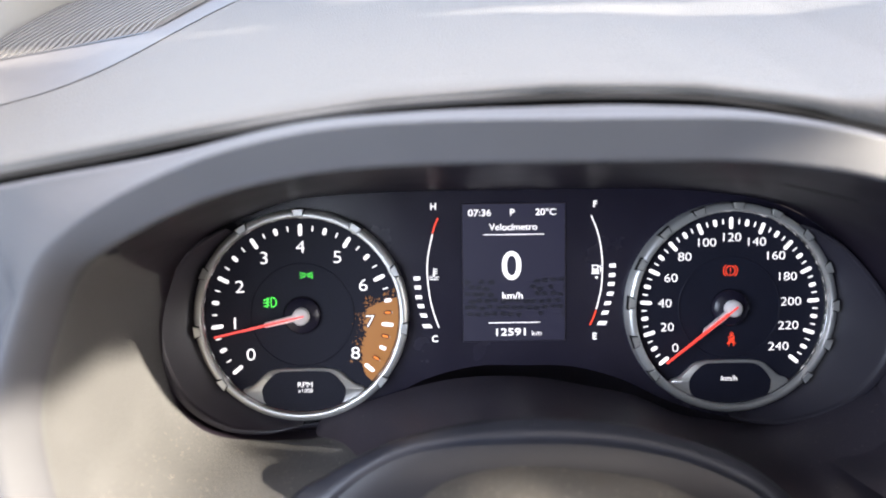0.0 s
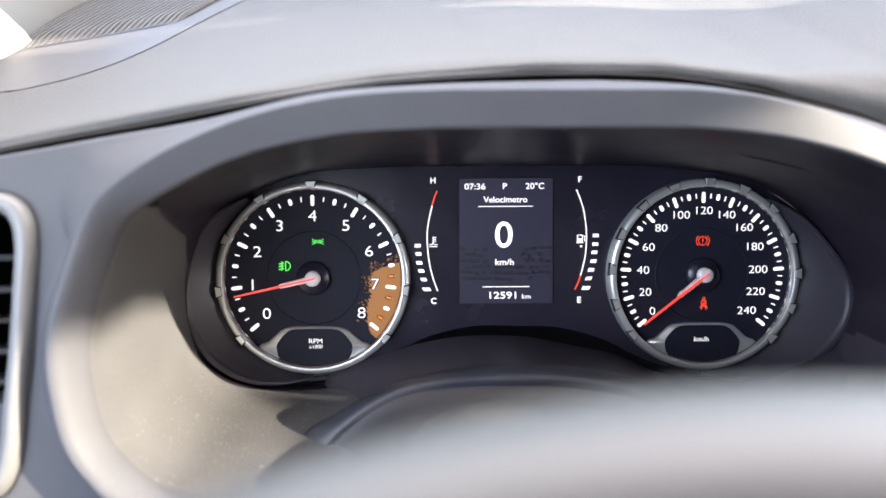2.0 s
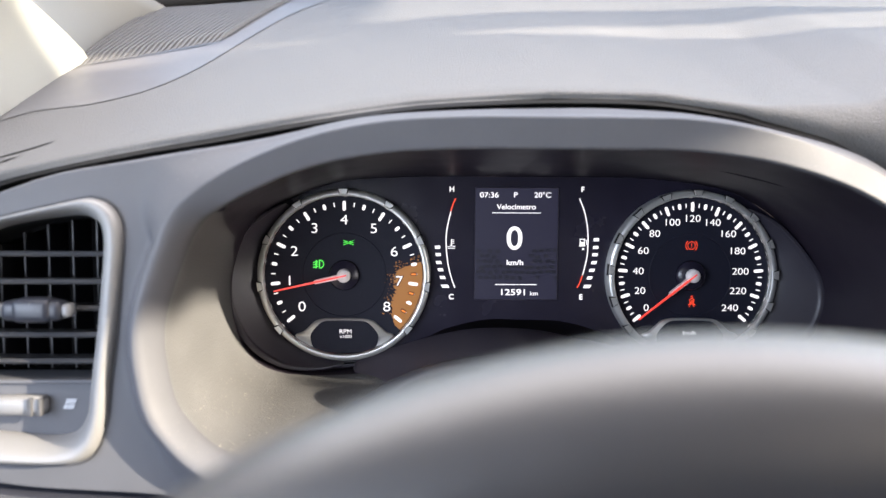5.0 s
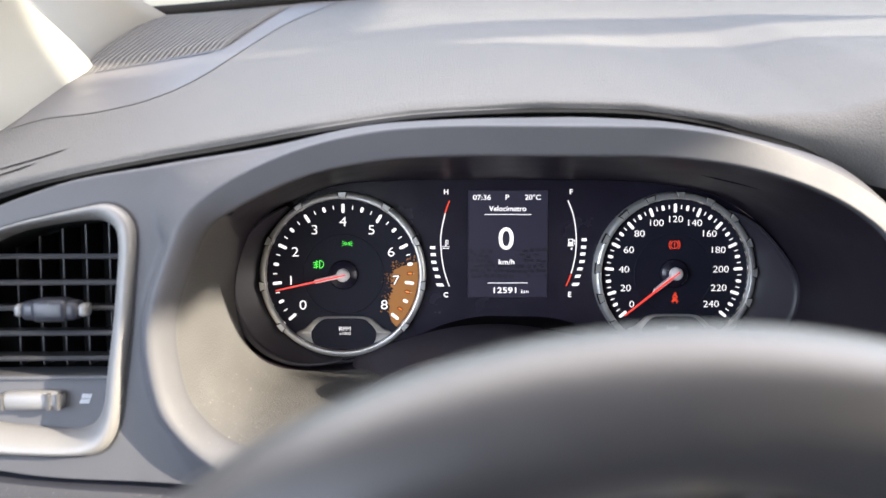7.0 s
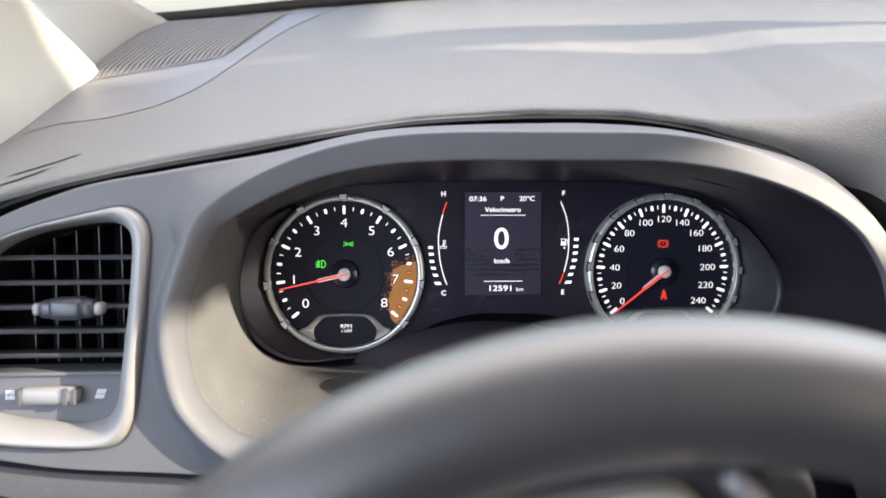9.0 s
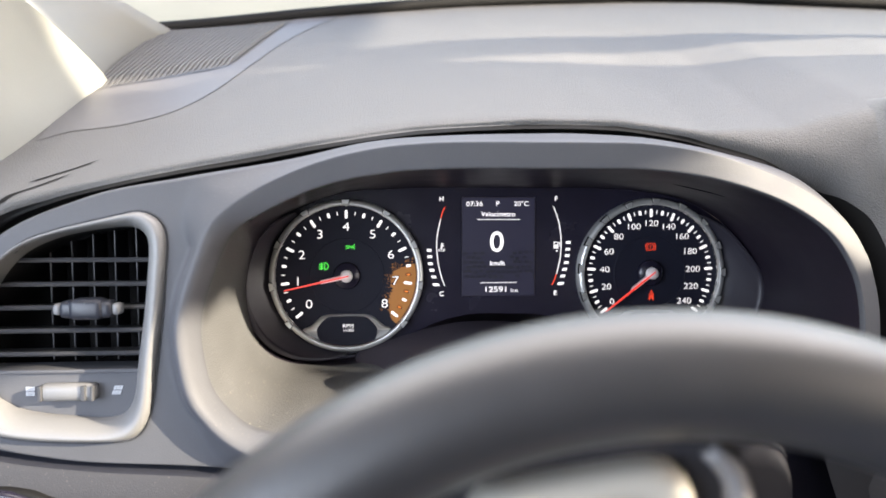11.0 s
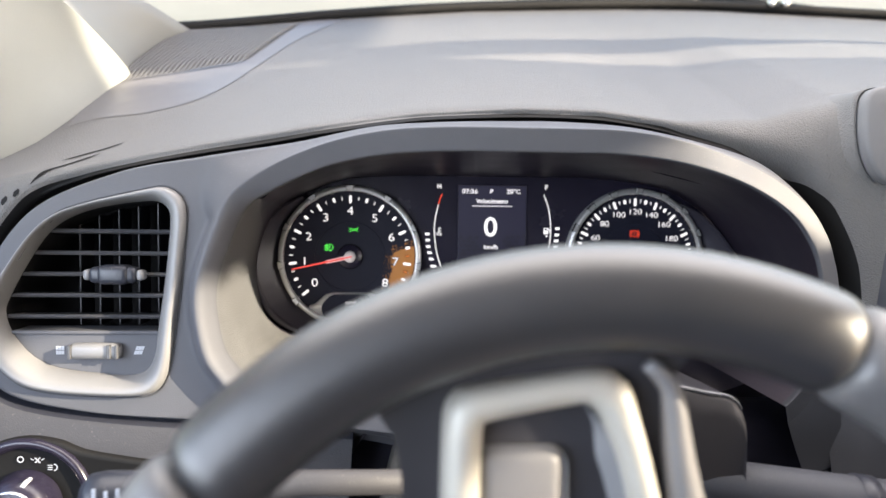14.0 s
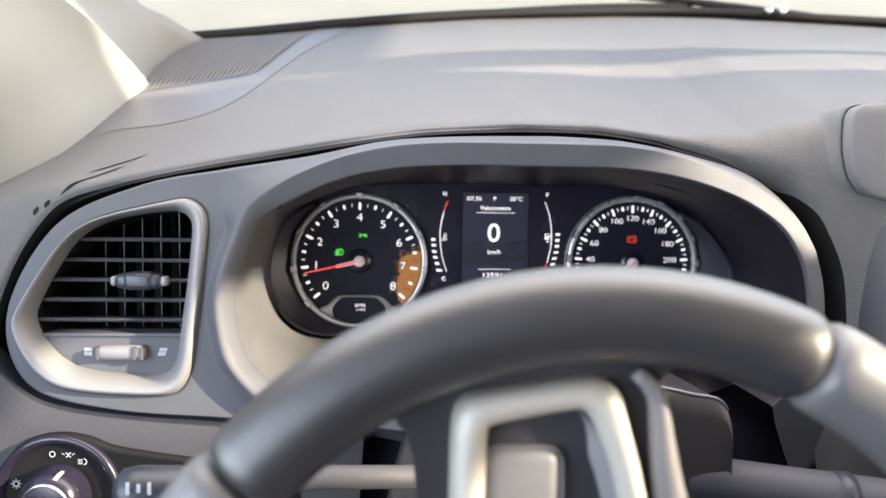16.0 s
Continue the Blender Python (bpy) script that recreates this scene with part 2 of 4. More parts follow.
def letters(text, height, x, z, y, bold=0.0, align="CENTER", width=1.0):
    """Writing in the built-in font as a thin mesh on the panel, middle at (x, z); height is that of the capitals."""
    cu = bpy.data.curves.new("tmp", "FONT")
    cu.body, cu.align_x, cu.align_y = text, align, "CENTER"
    cu.size, cu.extrude, cu.offset = height / 0.73, 0.00012, bold
    ob = bpy.data.objects.new("tmp", cu)
    me = bpy.data.meshes.new_from_object(ob)
    bm = bmesh.new()
    bm.from_mesh(me)
    bpy.data.objects.remove(ob)
    bpy.data.curves.remove(cu)
    bpy.data.meshes.remove(me)
    bmesh.ops.transform(bm, matrix=pose(x, y, z, 90) @ Matrix.Diagonal((width, 1, 1, 1)), verts=bm.verts[:])
    return bm


def pill(x, z, length, width, angle, y, n=6):
    """A flat bar with rounded ends, along angle (degrees) in the panel."""
    h, r = max(length / 2 - width / 2, 0), width / 2
    pts = [(h + r * math.cos(a), r * math.sin(a)) for a in np.linspace(-math.pi / 2, math.pi / 2, n)]
    pts += [(-h + r * math.cos(a), r * math.sin(a)) for a in np.linspace(math.pi / 2, 1.5 * math.pi, n)]
    c, s = math.cos(radians(angle)), math.sin(radians(angle))
    return plate([(x + c * u - s * w, z + s * u + c * w) for u, w in pts], 0.0002, y)


def stroke(pts, width, y, n=24):
    """A flat line of even width along a curve in the panel."""
    c = flow(pts, n)
    t = np.gradient(c, axis=0)
    t /= np.linalg.norm(t, axis=1)[:, None]
    nrm = np.stack([-t[:, 1], t[:, 0]], 1) * width / 2
    return sheet([[(x, y, z) for x, z in c + nrm], [(x, y, z) for x, z in c - nrm]])


def lerp(x, xs, ys):
    return float(np.interp(x, xs, ys))


def to_panel(x, yw, zw):
    """World metres over the cluster's middle (ahead, up) to the panel's own axes."""
    return (x, yw * COS - zw * SIN, yw * SIN + zw * COS)


# ---- the car's shell, closed round the camera ----
def slab(name, x0, x1, y0, y1, z0, z1, material, label, bevel=0.01):
    bm = box(x1 - x0, y1 - y0, z1 - z0, bevel, ((x0 + x1) / 2, (y0 + y1) / 2, (z0 + z1) / 2))
    return tagged(part(name, bm, material), label, "car interior", kind="structure")


LEFT, RIGHT, TAIL = -0.50, 1.05, -1.35
slab("ceiling", LEFT - 0.04, 0.70, TAIL, -0.12, 1.56, 1.60, CLOTH, "pale cloth headlining under the closed roof")
# unseen roof slabs; the slot between them lets a sun strip reach the pillar
slab("ceiling_side", 0.70, RIGHT + 0.04, TAIL, -0.222, 1.56, 1.60, CLOTH, "unseen pale headlining over the passenger's side, cut back for a sun strip")
# added slab that keeps the sun off the pillar's corner piece
slab("ceiling_mask", 0.70, RIGHT + 0.04, -0.188, 0.04, 1.56, 1.60, CLOTH, "unseen slab at the roof's front corner, added to shade the pillar trim")
slab("floor", LEFT - 0.04, RIGHT + 0.04, TAIL, 0.60, 0.30, 0.34, SEATS, "dark carpet on the car floor")
# unseen wall raised to the roof to shut out light from behind
slab("wall_rear", LEFT, RIGHT, TAIL - 0.04, TAIL, 0.34, 1.60, SEATS, "unseen dark wall across the cabin's back, raised to block light")
slab("wall_front", LEFT, RIGHT, 0.44, 0.48, 0.34, 0.96, BLACK, "black bulkhead behind the dashboard")
slab("wall_left", LEFT - 0.04, LEFT, TAIL, 0.48, 0.34, 0.97, SEATS, "dark inner side of the driver's door")
# unseen door top, its outline drawn to keep the sun off chosen parts
SILL_SUN_EDGE = [(TAIL, .97), (-.75, .99), (-.62, 1.05), (-.54, 1.25), (-.50, 1.37), (-.46, 1.382), (-.41, 1.387), (-.375, 1.388), (-.357, 1.385), (-.343, 1.384), (-.330, 1.386), (-.322, 1.388), (-.3185, 1.386), (-.3165, 1.353), (-.27, 1.325), (-.15, 1.245), (.01, 1.115), (.48, .95)]
low, high = [(RIGHT, y, .34) for y, _ in SILL_SUN_EDGE], [(RIGHT, y, z) for y, z in SILL_SUN_EDGE]
bm = sheet([low, high, [(a + .006, b, c) for a, b, c in high], [(a + .006, b, c) for a, b, c in low], low])
bmesh.ops.recalc_face_normals(bm, faces=bm.faces[:])
tagged(part("wall_right", bm, SEATS, smooth=False), "unseen passenger's door side, top edge drawn to cut the sun", "car interior", kind="structure")
# unseen bar, its outline drawn to cast the shade band on the pad
bars = [(.255, .27, .95), (.10, .115, 1.15), (-.012, .002, 1.35), (-.040, -.028, 1.39), (-.072, -.032, 1.425), (-.107, -.058, 1.462), (-.125, -.075, 1.48), (-.165, -.11, 1.52), (-.2, -.15, 1.555)]
rear, fore = [(RIGHT, y, z) for y, _, z in bars], [(RIGHT, y, z) for _, y, z in bars]
bm = sheet([rear, fore, [(a + .04, b, c) for a, b, c in fore], [(a + .04, b, c) for a, b, c in rear], rear])
bmesh.ops.recalc_face_normals(bm, faces=bm.faces[:])
tagged(part("shade_bar_front_right", bm, CLOTH, smooth=False), "unseen bar by the passenger's windscreen pillar, drawn to shade the pad", "car interior", kind="structure")
slab("pillar_left", LEFT - 0.04, LEFT, TAIL, -1.1, 0.97, 1.56, CLOTH, "pale trim on the middle roof post")
slab("pillar_right", RIGHT, RIGHT + 0.04, TAIL, -1.1, 0.97, 1.56, CLOTH, "pale trim on the middle roof post")
# unseen rail, both edges drawn to let sun patches onto cheek, grip and pad
RAIL_SUN_EDGE = [(TAIL, 1.501), (-.50, 1.502), (-.47, 1.506), (-.45, 1.528), (-.417, 1.520), (-.399, 1.506), (-.367, 1.497), (-.335, 1.478), (-.305, 1.456), (-.296, 1.346), (-.204, 1.336), (-.189, 1.331), (-.176, 1.322), (-.161, 1.313), (-.14, 1.302), (-.125, 1.294), (-.108, 1.284), (-.08, 1.270), (-.054, 1.256), (-.029, 1.236), (.18, 1.156), (.50, .95)]
for name, x, who in (("rail_mask_right", RIGHT, "passenger's"), ("rail_mask_left", LEFT - .04, "driver's")):
    low, high = [(x, y, z) for y, z in RAIL_SUN_EDGE], [(x, y, 1.59 if y < -.2 else lerp(y, [-.195, -.176, -.161, -.14, -.125, -.108, -.08, 0, .18, .5], [1.56, 1.504, 1.478, 1.45, 1.415, 1.37, 1.33, 1.29, 1.186, .98])) for y, z in RAIL_SUN_EDGE]
    bm = sheet([low, high, [(a + .04, b, c) for a, b, c in high], [(a + .04, b, c) for a, b, c in low], low])
    bmesh.ops.recalc_face_normals(bm, faces=bm.faces[:])
    tagged(part(name, bm, CLOTH, smooth=False), "pale trim over the " + who + " window and down the pillar, unseen, edged to shape the light", "car interior", kind="structure")

ground = bmesh.new()
bmesh.ops.create_grid(ground, x_segments=8, y_segments=8, size=400)
tagged(part("ground", ground, CONCRETE), "pale sunlit concrete ground outside the car", "ground", kind="structure")

verge = bmesh.new()
bmesh.ops.create_grid(verge, x_segments=6, y_segments=6, size=1)
bmesh.ops.transform(verge, matrix=pose(-3.5, 19, .006) @ Matrix.Diagonal((5.5, 7, 1, 1)), verts=verge.verts[:])
tagged(part("verge", verge, VERGE), "strip of dry grass beyond the car", "grass", kind="structure")

# ---- dashboard pad ----
FAN = [(-.335, -.16, -.62, -.15), (-.309, -.045, -.60, -.05), (-.28, .008, -.56, .05), (-.247, .027, -.50, .12), (-.213, .037, -.42, .17),
       (-.18, .0435, -.34, .20), (-.146, .049, -.26, .23), (-.111, .056, -.19, .265), (-.077, .062, -.11, .29), (-.042, .0657, -.04, .31),
       (0, .067, .03, .325), (.035, .067, .10, .34), (.066, .064, .17, .35), (.10, .0568, .25, .355), (.135, .0472, .36, .35),
       (.165, .0285, .50, .33), (.179, .0125, .65, .28), (.1885, -.006, .80, .20), (.1985, -.045, .95, .10), (.203, -.12, .95, -.05)]


def pad_top(x, yw):
    near = lerp(x, [-.6, -.36, -.28, -.25, -.18, -.12, -.06, 0, .05, .1, .15, .2, .3, .9], [.03, .055, .074, .0775, .0905, .1005, .1085, .1125, .112, .1065, .107, .119, .125, .112])
    far = lerp(x, [-.6, -.28, 0, .3, .9], [.09, .105, .116, .118, .112])
    k = min(max((yw + .04) / .30, 0), 1)
    return near + (far - near) * k * k * (3 - 2 * k)


def pad_height(x, yw, forward=0.0, k=0.014):
    """Height over the cluster's middle of the pad's skin: the raked front face, rounded over into the top."""
    a, b = 2.246 * (yw + .1023) + .0456 + 2.459 * forward, pad_top(x, yw)
    h = max(k - abs(a - b), 0) / k
    return min(a, b) - h * h * k / 4


cols = flow(FAN, 220)
rows = []
gap_y = -.112
for c in cols:                       # a narrow dark gap to the trim
    c[:2] += np.array([c[0] * .12, .05 + c[1] * .3]) / math.hypot(c[0] * .12, .05 + c[1] * .3) * .0054
first = [(gx, gap_y, gv) for gx, gv, _, _ in cols]
rows.append([(x, y + .022, v - .003) for x, y, v in first])
rows.append([(x, y + .009, v - .0012) for x, y, v in first])
NEAR = (0, .0004, .0009, .0015, .0022, .0031)      # metres from the edge of the first rows
for i in range(70):
    r = []
    for gx, gv, bx, by in cols:
        yw = gap_y * COS + gv * SIN
        # the blackened edge widens at the passenger's end, where the pad's side is shaded
        edge = NEAR[min(i, 5)] * (1 + 3 * min(1, max(0, (gx - .165) / .035))) / math.hypot(bx - gx, by - yw)
        s = edge + (1 - edge) * (max(0, i - 5) / 64) ** 1.7
        x, y = gx + (bx - gx) * s, yw + (by - yw) * s
        p = to_panel(x, y, pad_height(x, y, .56 * max(0, x - gx - .002) * min(1, max(0, (gx - .06) / .06)), .014 + .040 * min(1, max(0, (x - .09) / .08))))
        side = min(1, max(0, (gx - .13) / .04))
        curl = max(0, 1 - math.hypot(p[0] - gx, p[2] - gv) / (.007 + .017 * side))
        r.append((p[0], p[1] + (.006 + .010 * side) * curl * curl, p[2]))
    rows.append(r)
dash = thing("dashboard_pad", "dark grey grained soft-touch dashboard top with dust", "dashboard")
pad_skin = sheet(rows[6:])
pad_tree = BVHTree.FromBMesh(pad_skin)
part("pad", pad_skin, PAD, dash)
# first rows of the pad in black, painting the shade under its roll
part("pad_edge_shade", sheet(rows[1:7]), RUBBER, dash, "rolled edge of the pad, blackened for the shade there")
# black sheet put behind the gap in place of its shade
part("pad_gap_shade", sheet([[(x, y + .012, v - .02) for x, y, v in rows[0]], [(x, y - .001, v) for x, y, v in rows[0]], [(x, y - .0005, v) for x, y, v in rows[1]]]), RUBBER, dash, "black sheet standing for the shade in the gap under the pad")

# ---- instrument surround: lip of the hood, gap to the pad, edge of the cluster ----
HOOD = [(-.070, -.0985, -.070, -.121, -.064, -.072), (-.092, -.0955, -.092, -.117, -.084, -.0755), (-.130, -.0902, -.135, -.113, -.11, -.0785), (-.149, -.0858, -.186, -.1085, -.144, -.077), (-.1645, -.0712, -.25, -.103, -.163, -.066),
        (-.1705, -.0525, -.297, -.088, -.1715, -.045), (-.1715, -.030, -.309, -.045, -.1725, -.019), (-.163, -.003, -.28, .008, -.165, .004),
        (-.155, .012, -.23, .033, -.155, .017), (-.143, .021, -.18, .0435, -.143, .025), (-.11, .036, -.128, .0525, -.11, .037),
        (-.077, .043, -.085, .062, -.077, .040), (-.043, .0453, -.045, .0655, -.043, .041), (0, .0455, 0, .0668, 0, .041)]
HOOD += [(.03, .0455, .03, .0668, .03, .041), (.06, .045, .066, .0645, .06, .041), (.095, .040, .106, .057, .095, .039), (.13, .029, .145, .045, .13, .033),
         (.156, .014, .1725, .024, .156, .019), (.1695, -.003, .184, .006, .172, .004), (.1763, -.021, .1915, -.011, .186, -.016),
         (.178, -.045, .1965, -.05, .189, -.036), (.1735, -.072, .1995, -.088, .178, -.066), (.167, -.0865, .200, -.135, .160, -.078), (.158, -.0965, .179, -.146, .135, -.082)]
hood = flow(HOOD, 260)
VENT_OUT = flow([(-0.3031, -0.0515), (-0.3003, -0.0423), (-0.2902, -0.0254), (-0.2741, -0.0024), (-0.2602, 0.0098), (-0.2437, 0.0161), (-0.2273, 0.0203), (-0.2108, 0.0242), (-0.2025, 0.0257), (-0.1956, 0.0238), (-0.1906, 0.0185), (-0.1887, 0.0094),
                 (-0.1905, -0.0110), (-0.1930, -0.0349), (-0.1959, -0.0562), (-0.1980, -0.0727), (-0.2015, -0.0845), (-0.2066, -0.0908), (-0.2140, -0.0932), (-0.2287, -0.0935), (-0.2520, -0.0925), (-0.2711, -0.0900), (-0.2823, -0.0859), (-0.2919, -0.0773), (-0.2995, -0.0644)], 120, True)
VENT_IN = flow([(-0.2953, -0.0477), (-0.2945, -0.0425), (-0.2868, -0.0267), (-0.2763, -0.0093), (-0.2684, 0.0005), (-0.2592, 0.0071), (-0.2457, 0.0125), (-0.2304, 0.0158), (-0.2151, 0.0177), (-0.2076, 0.0175), (-0.2025, 0.0144), (-0.2005, 0.0082),
                 (-0.2017, -0.0085), (-0.2036, -0.0261), (-0.2061, -0.0437), (-0.2083, -0.0596), (-0.2094, -0.0692), (-0.2123, -0.0774), (-0.2178, -0.0824), (-0.2271, -0.0842), (-0.2402, -0.0831), (-0.2573, -0.0813), (-0.2708, -0.0782), (-0.2809, -0.0722), (-0.2882, -0.0641), (-0.2934, -0.0557)], 120, True)


def toward(p, c, outline):
    """Where the line from c to p leaves the outline."""
    best = None
    for q, r in zip(outline, np.roll(outline, -1, axis=0)):
        m = np.array([p - c, q - r]).T
        if abs(np.linalg.det(m)) > 1e-12:
            s, u = np.linalg.solve(m, q - c)
            if s > 0 and 0 <= u <= 1 and (best is None or s > best):
                best = s
    return c + (p - c) * best


heart = VENT_IN.mean(0)
VENT_IN = np.array([toward(p, heart, VENT_IN) for p in VENT_OUT])


def inside(x, z, outline):
    hit = False
    for (x0, z0), (x1, z1) in zip(outline, np.roll(outline, -1, axis=0)):
        if (z0 > z) != (z1 > z) and x < (x1 - x0) * (z - z0) / (z1 - z0) + x0:
            hit = not hit
    return hit


def lip_depth(lx, lv):
    """The hood stands out furthest over its middle."""
    return -.1262 - .0065 * max(0, 1 - (lx / .165) ** 2) * min(1, max(0, (lv + .02) / .05))


FACET = .0128      # width of the plain band round the hood's mouth


def roundness(lx, lv):
    """1 where the lip is a soft roll, beside the vent; 0 where it is a crisp band."""
    return min(1, max(0, (-.12 - lx) / .04)) * min(1, max(0, (.035 - lv) / .03))


def facet_tilt(lx, lv):
    """How far the lip lies behind the crease above it; none at the passenger's end."""
    return .0050 * (1 - min(1, max(0, (lx - .05) / .06))) + .0060 * roundness(lx, lv)


def face_row(kind, k):
    """kind 'fold': k metres outside the lip and behind it; 'facet': a part k of the band; 'face': a part k of the way from its crease to the pad."""
    r = []
    for lx, lv, ox, ov, _, _ in hood:
        w = Vector((ox - lx, ov - lv))
        length, front, soft_lip = w.length - .0022, lip_depth(lx, lv), roundness(lx, lv)
        band, tilt = FACET - .0048 * soft_lip, facet_tilt(lx, lv)
        lean = .0055 * min(1, max(0, (lx - .07) / .05))      # the band turns outwards at the passenger's end
        if kind == "fold":
            d, y = k[0], front + tilt + k[1]
        elif kind == "facet":
            d, y = band * k, front + tilt * (1 - k) ** (1 + 1.2 * soft_lip) + lean * k
        else:
            d = band + (length - band) * k
            e = min(1, (d - band) / (min(length, .046 - .030 * soft_lip) - band))
            drop = (1 - soft_lip) * (1 - (1 - e) ** 1.7) + soft_lip * e * e * (3 - 2 * e)
            y = front + lean + (-.1165 - front - lean) * drop + .004 * max(0, (d - length + .003) / .003) ** 2
        u = w.normalized() * (d + .0022)
        r.append((lx + u.x, y, lv + u.y))
    return r


rows = [face_row("fold", q) for q in ((-.0003, .0045), (-.0003, .0018), (0, .0006))]
rows += [face_row("facet", k) for k in (.03, .08, .2, .35, .5, .65, .8, .9, .96)]
rows += [face_row("face", k) for k in np.r_[.006, .02, np.linspace(.04, .86, 60), np.linspace(.88, 1, 9)]]
rows.append([(x, y + .004, z - .0012) for x, y, z in rows[-1]])
rows.append([(x, y + .006, z - .006) for x, y, z in rows[-1]])
surround = thing("instrument_surround", "smooth grey plastic surround of the instrument hood and vent", "dashboard trim")
middle = np.array([VENT_OUT.mean(0)])
CUT = (VENT_OUT - middle) * 0.968 + middle
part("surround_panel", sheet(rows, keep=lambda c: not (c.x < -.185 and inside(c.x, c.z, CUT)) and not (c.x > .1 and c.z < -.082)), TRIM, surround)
# the surround's lower end, in a darker colour for the shade behind the rim
part("shaded_trim", sheet(rows, keep=lambda c: c.x > .1 and c.z < -.082), CONSOLE, surround, "surround trim below the hood, coloured darker for the rim's shade")


def cheek_depth(lx, lv):
    """How far back the trim's own cheek reaches before the black lining starts."""
    if lx > -.066:
        return -.112
    return lerp(lv, [-.11, -.09, -.06, -.02, 0, .012, .022], [-.012, -.011, -.010, -.012, -.032, -.075, -.112])


def wall_row(pick):
    r = []
    for lx, lv, ox, ov, cx, cv in hood:
        w = Vector((ox - lx, ov - lv)).normalized() * .0019
        ax, av = lx + w.x, lv + w.y
        s = (pick(cheek_depth(lx, lv)) + .112) / .110
        front = lip_depth(lx, lv) + facet_tilt(lx, lv) + .0045
        r.append((ax + (cx - ax) * s, front + (-.002 - front) * s, av + (cv - av) * s))
    return r


cheek = [wall_row(lambda d, k=k: -.112 + (d + .112) * k) for k in np.linspace(0, 1, 16)]
part("hood_cheek", sheet(cheek, keep=lambda c: c.x < -.055 and c.z < .02), CHEEK, surround, "grained grey plastic cheek with dust")
lining = [wall_row(lambda d, k=k: d - .0005 + (-.002 - d) * k) for k in np.linspace(0, 1, 16)]
part("hood_lining", sheet(lining, keep=lambda c: not (c.x > .06 and c.z < -.05)), LINING, surround, "black inner lining of the hood")
part("hood_floor", sheet(lining, keep=lambda c: c.x > .06 and c.z < -.05), BLACK, surround, "black plastic floor of the hood")

# ---- ledge under the cluster and steering column cover ----
LEDGE = flow([(-.105, -.116), (-.104, -.10), (-.102, -.085), (-.0985, -.0735), (-.088, -.0690), (-.0746, -.0645), (-.0546, -.0585), (-.0318, -.0537), (-.009, -.0524), (.0138, -.0539),
              (.0367, -.0584), (.0597, -.0635), (.0828, -.0735), (.10, -.077), (.122, -.079), (.15, -.072), (.19, -.055)], 140)
rows = []
for s in np.linspace(0, 1, 16):
    rows.append([(x * (1 + .05 * s), -.001 - .066 * s * lerp(x, [-.1, -.072, .085, .125], [.8, 1, 1, .9]), v - .003 * s - (.035 * s * min(1, (abs(x) / .085) ** 1.3) if x < 0 else .03 * s * s * min(1, (x / .13) ** 2))) for x, v in LEDGE])
part("cluster_ledge", sheet(rows), BLACK, surround, "dusty black plastic ledge below the instruments")

CREST = flow([(-.130, -.16), (-.118, -.11), (-.105, -.086), (-.0926, -.0725), (-.084, -.0676), (-.072, -.0605), (-.0553, -.0534), (-.035, -.0485), (-.0143, -.0460), (.006, -.0462), (.027, -.0485),
              (.0477, -.0532), (.0687, -.0612), (.086, -.0725), (.105, -.092), (.118, -.12), (.13, -.16)], 100)
BROW = flow([(-.118, -.16), (-.107, -.112), (-.095, -.089), (-.084, -.0755), (-.0765, -.0680), (-.066, -.0602), (-.052, -.0537), (-.033, -.0508), (-.011, -.0503), (.0115, -.0509), (.034, -.0539),
             (.0535, -.0592), (.0735, -.0685), (.086, -.079), (.098, -.097), (.109, -.122), (.12, -.16)], 100)
HUMP = flow([(-.080, -.162), (-.070, -.118), (-.059, -.085), (-.048, -.0645), (-.036, -.0562), (-.018, -.0525), (0, -.0532), (.018, -.0555), (.036, -.060), (.058, -.075), (.074, -.105), (.085, -.161)], 80)


def hoop_row(pts, k, y, drop):
    """An arch scaled by k towards its foot, at depth y and lowered by drop."""
    return [(x * k, y, (v + .15) * k - .15 - drop) for x, v in pts]


COLUMN_AT = Matrix.Translation((.0052, .0464, -.0024)) @ Matrix.Scale(1.12, 4)
column = thing("steering_column_cover", "dusty black plastic cover over the steering column", "column cover")
part("arch", sheet([hoop_row(CREST, 1, -.089, .016), hoop_row(CREST, 1, -.092, .0075), hoop_row(CREST, 1, -.0943, .0026), hoop_row(CREST, 1, -.0965, .0003), hoop_row(CREST * .8 + BROW * .2, 1, -.0990, 0),
                    hoop_row(CREST * .4 + BROW * .6, 1, -.1025, 0), hoop_row(BROW, 1, -.1045, 0), hoop_row(BROW, .995, -.1048, .0008), hoop_row(BROW, .985, -.1035, .0022)]), HOOP, column, "raised black hoop", at=COLUMN_AT)
part("recess", sheet([hoop_row(BROW, .986, -.1036, .002), hoop_row(BROW, .97, -.1060, .0048), hoop_row(BROW, .955, -.113, .0085), hoop_row(BROW, .94, -.122, .0115), hoop_row(BROW, .92, -.14, .016)]), SPOKE, column, at=COLUMN_AT)
part("cover", sheet([[(x * k, y, v - d) for x, v in HUMP] for k, y, d in ((.96, -.1205, .007), (.985, -.1235, .0018), (1.0, -.128, 0), (1.0, -.145, -.0002), (1.0, -.157, 0), (.99, -.161, .0012), (.96, -.163, .006), (.93, -.170, .011), (.9, -.19, .02))]), DUSTY, column, "dusty sunlit top of the cover", at=COLUMN_AT)

SHROUD = flow([(.015, -.0610), (.052, -.0652), (.075, -.0702), (.088, -.0724), (.094, -.079), (.096, -.092), (.096, -.128)], 30)
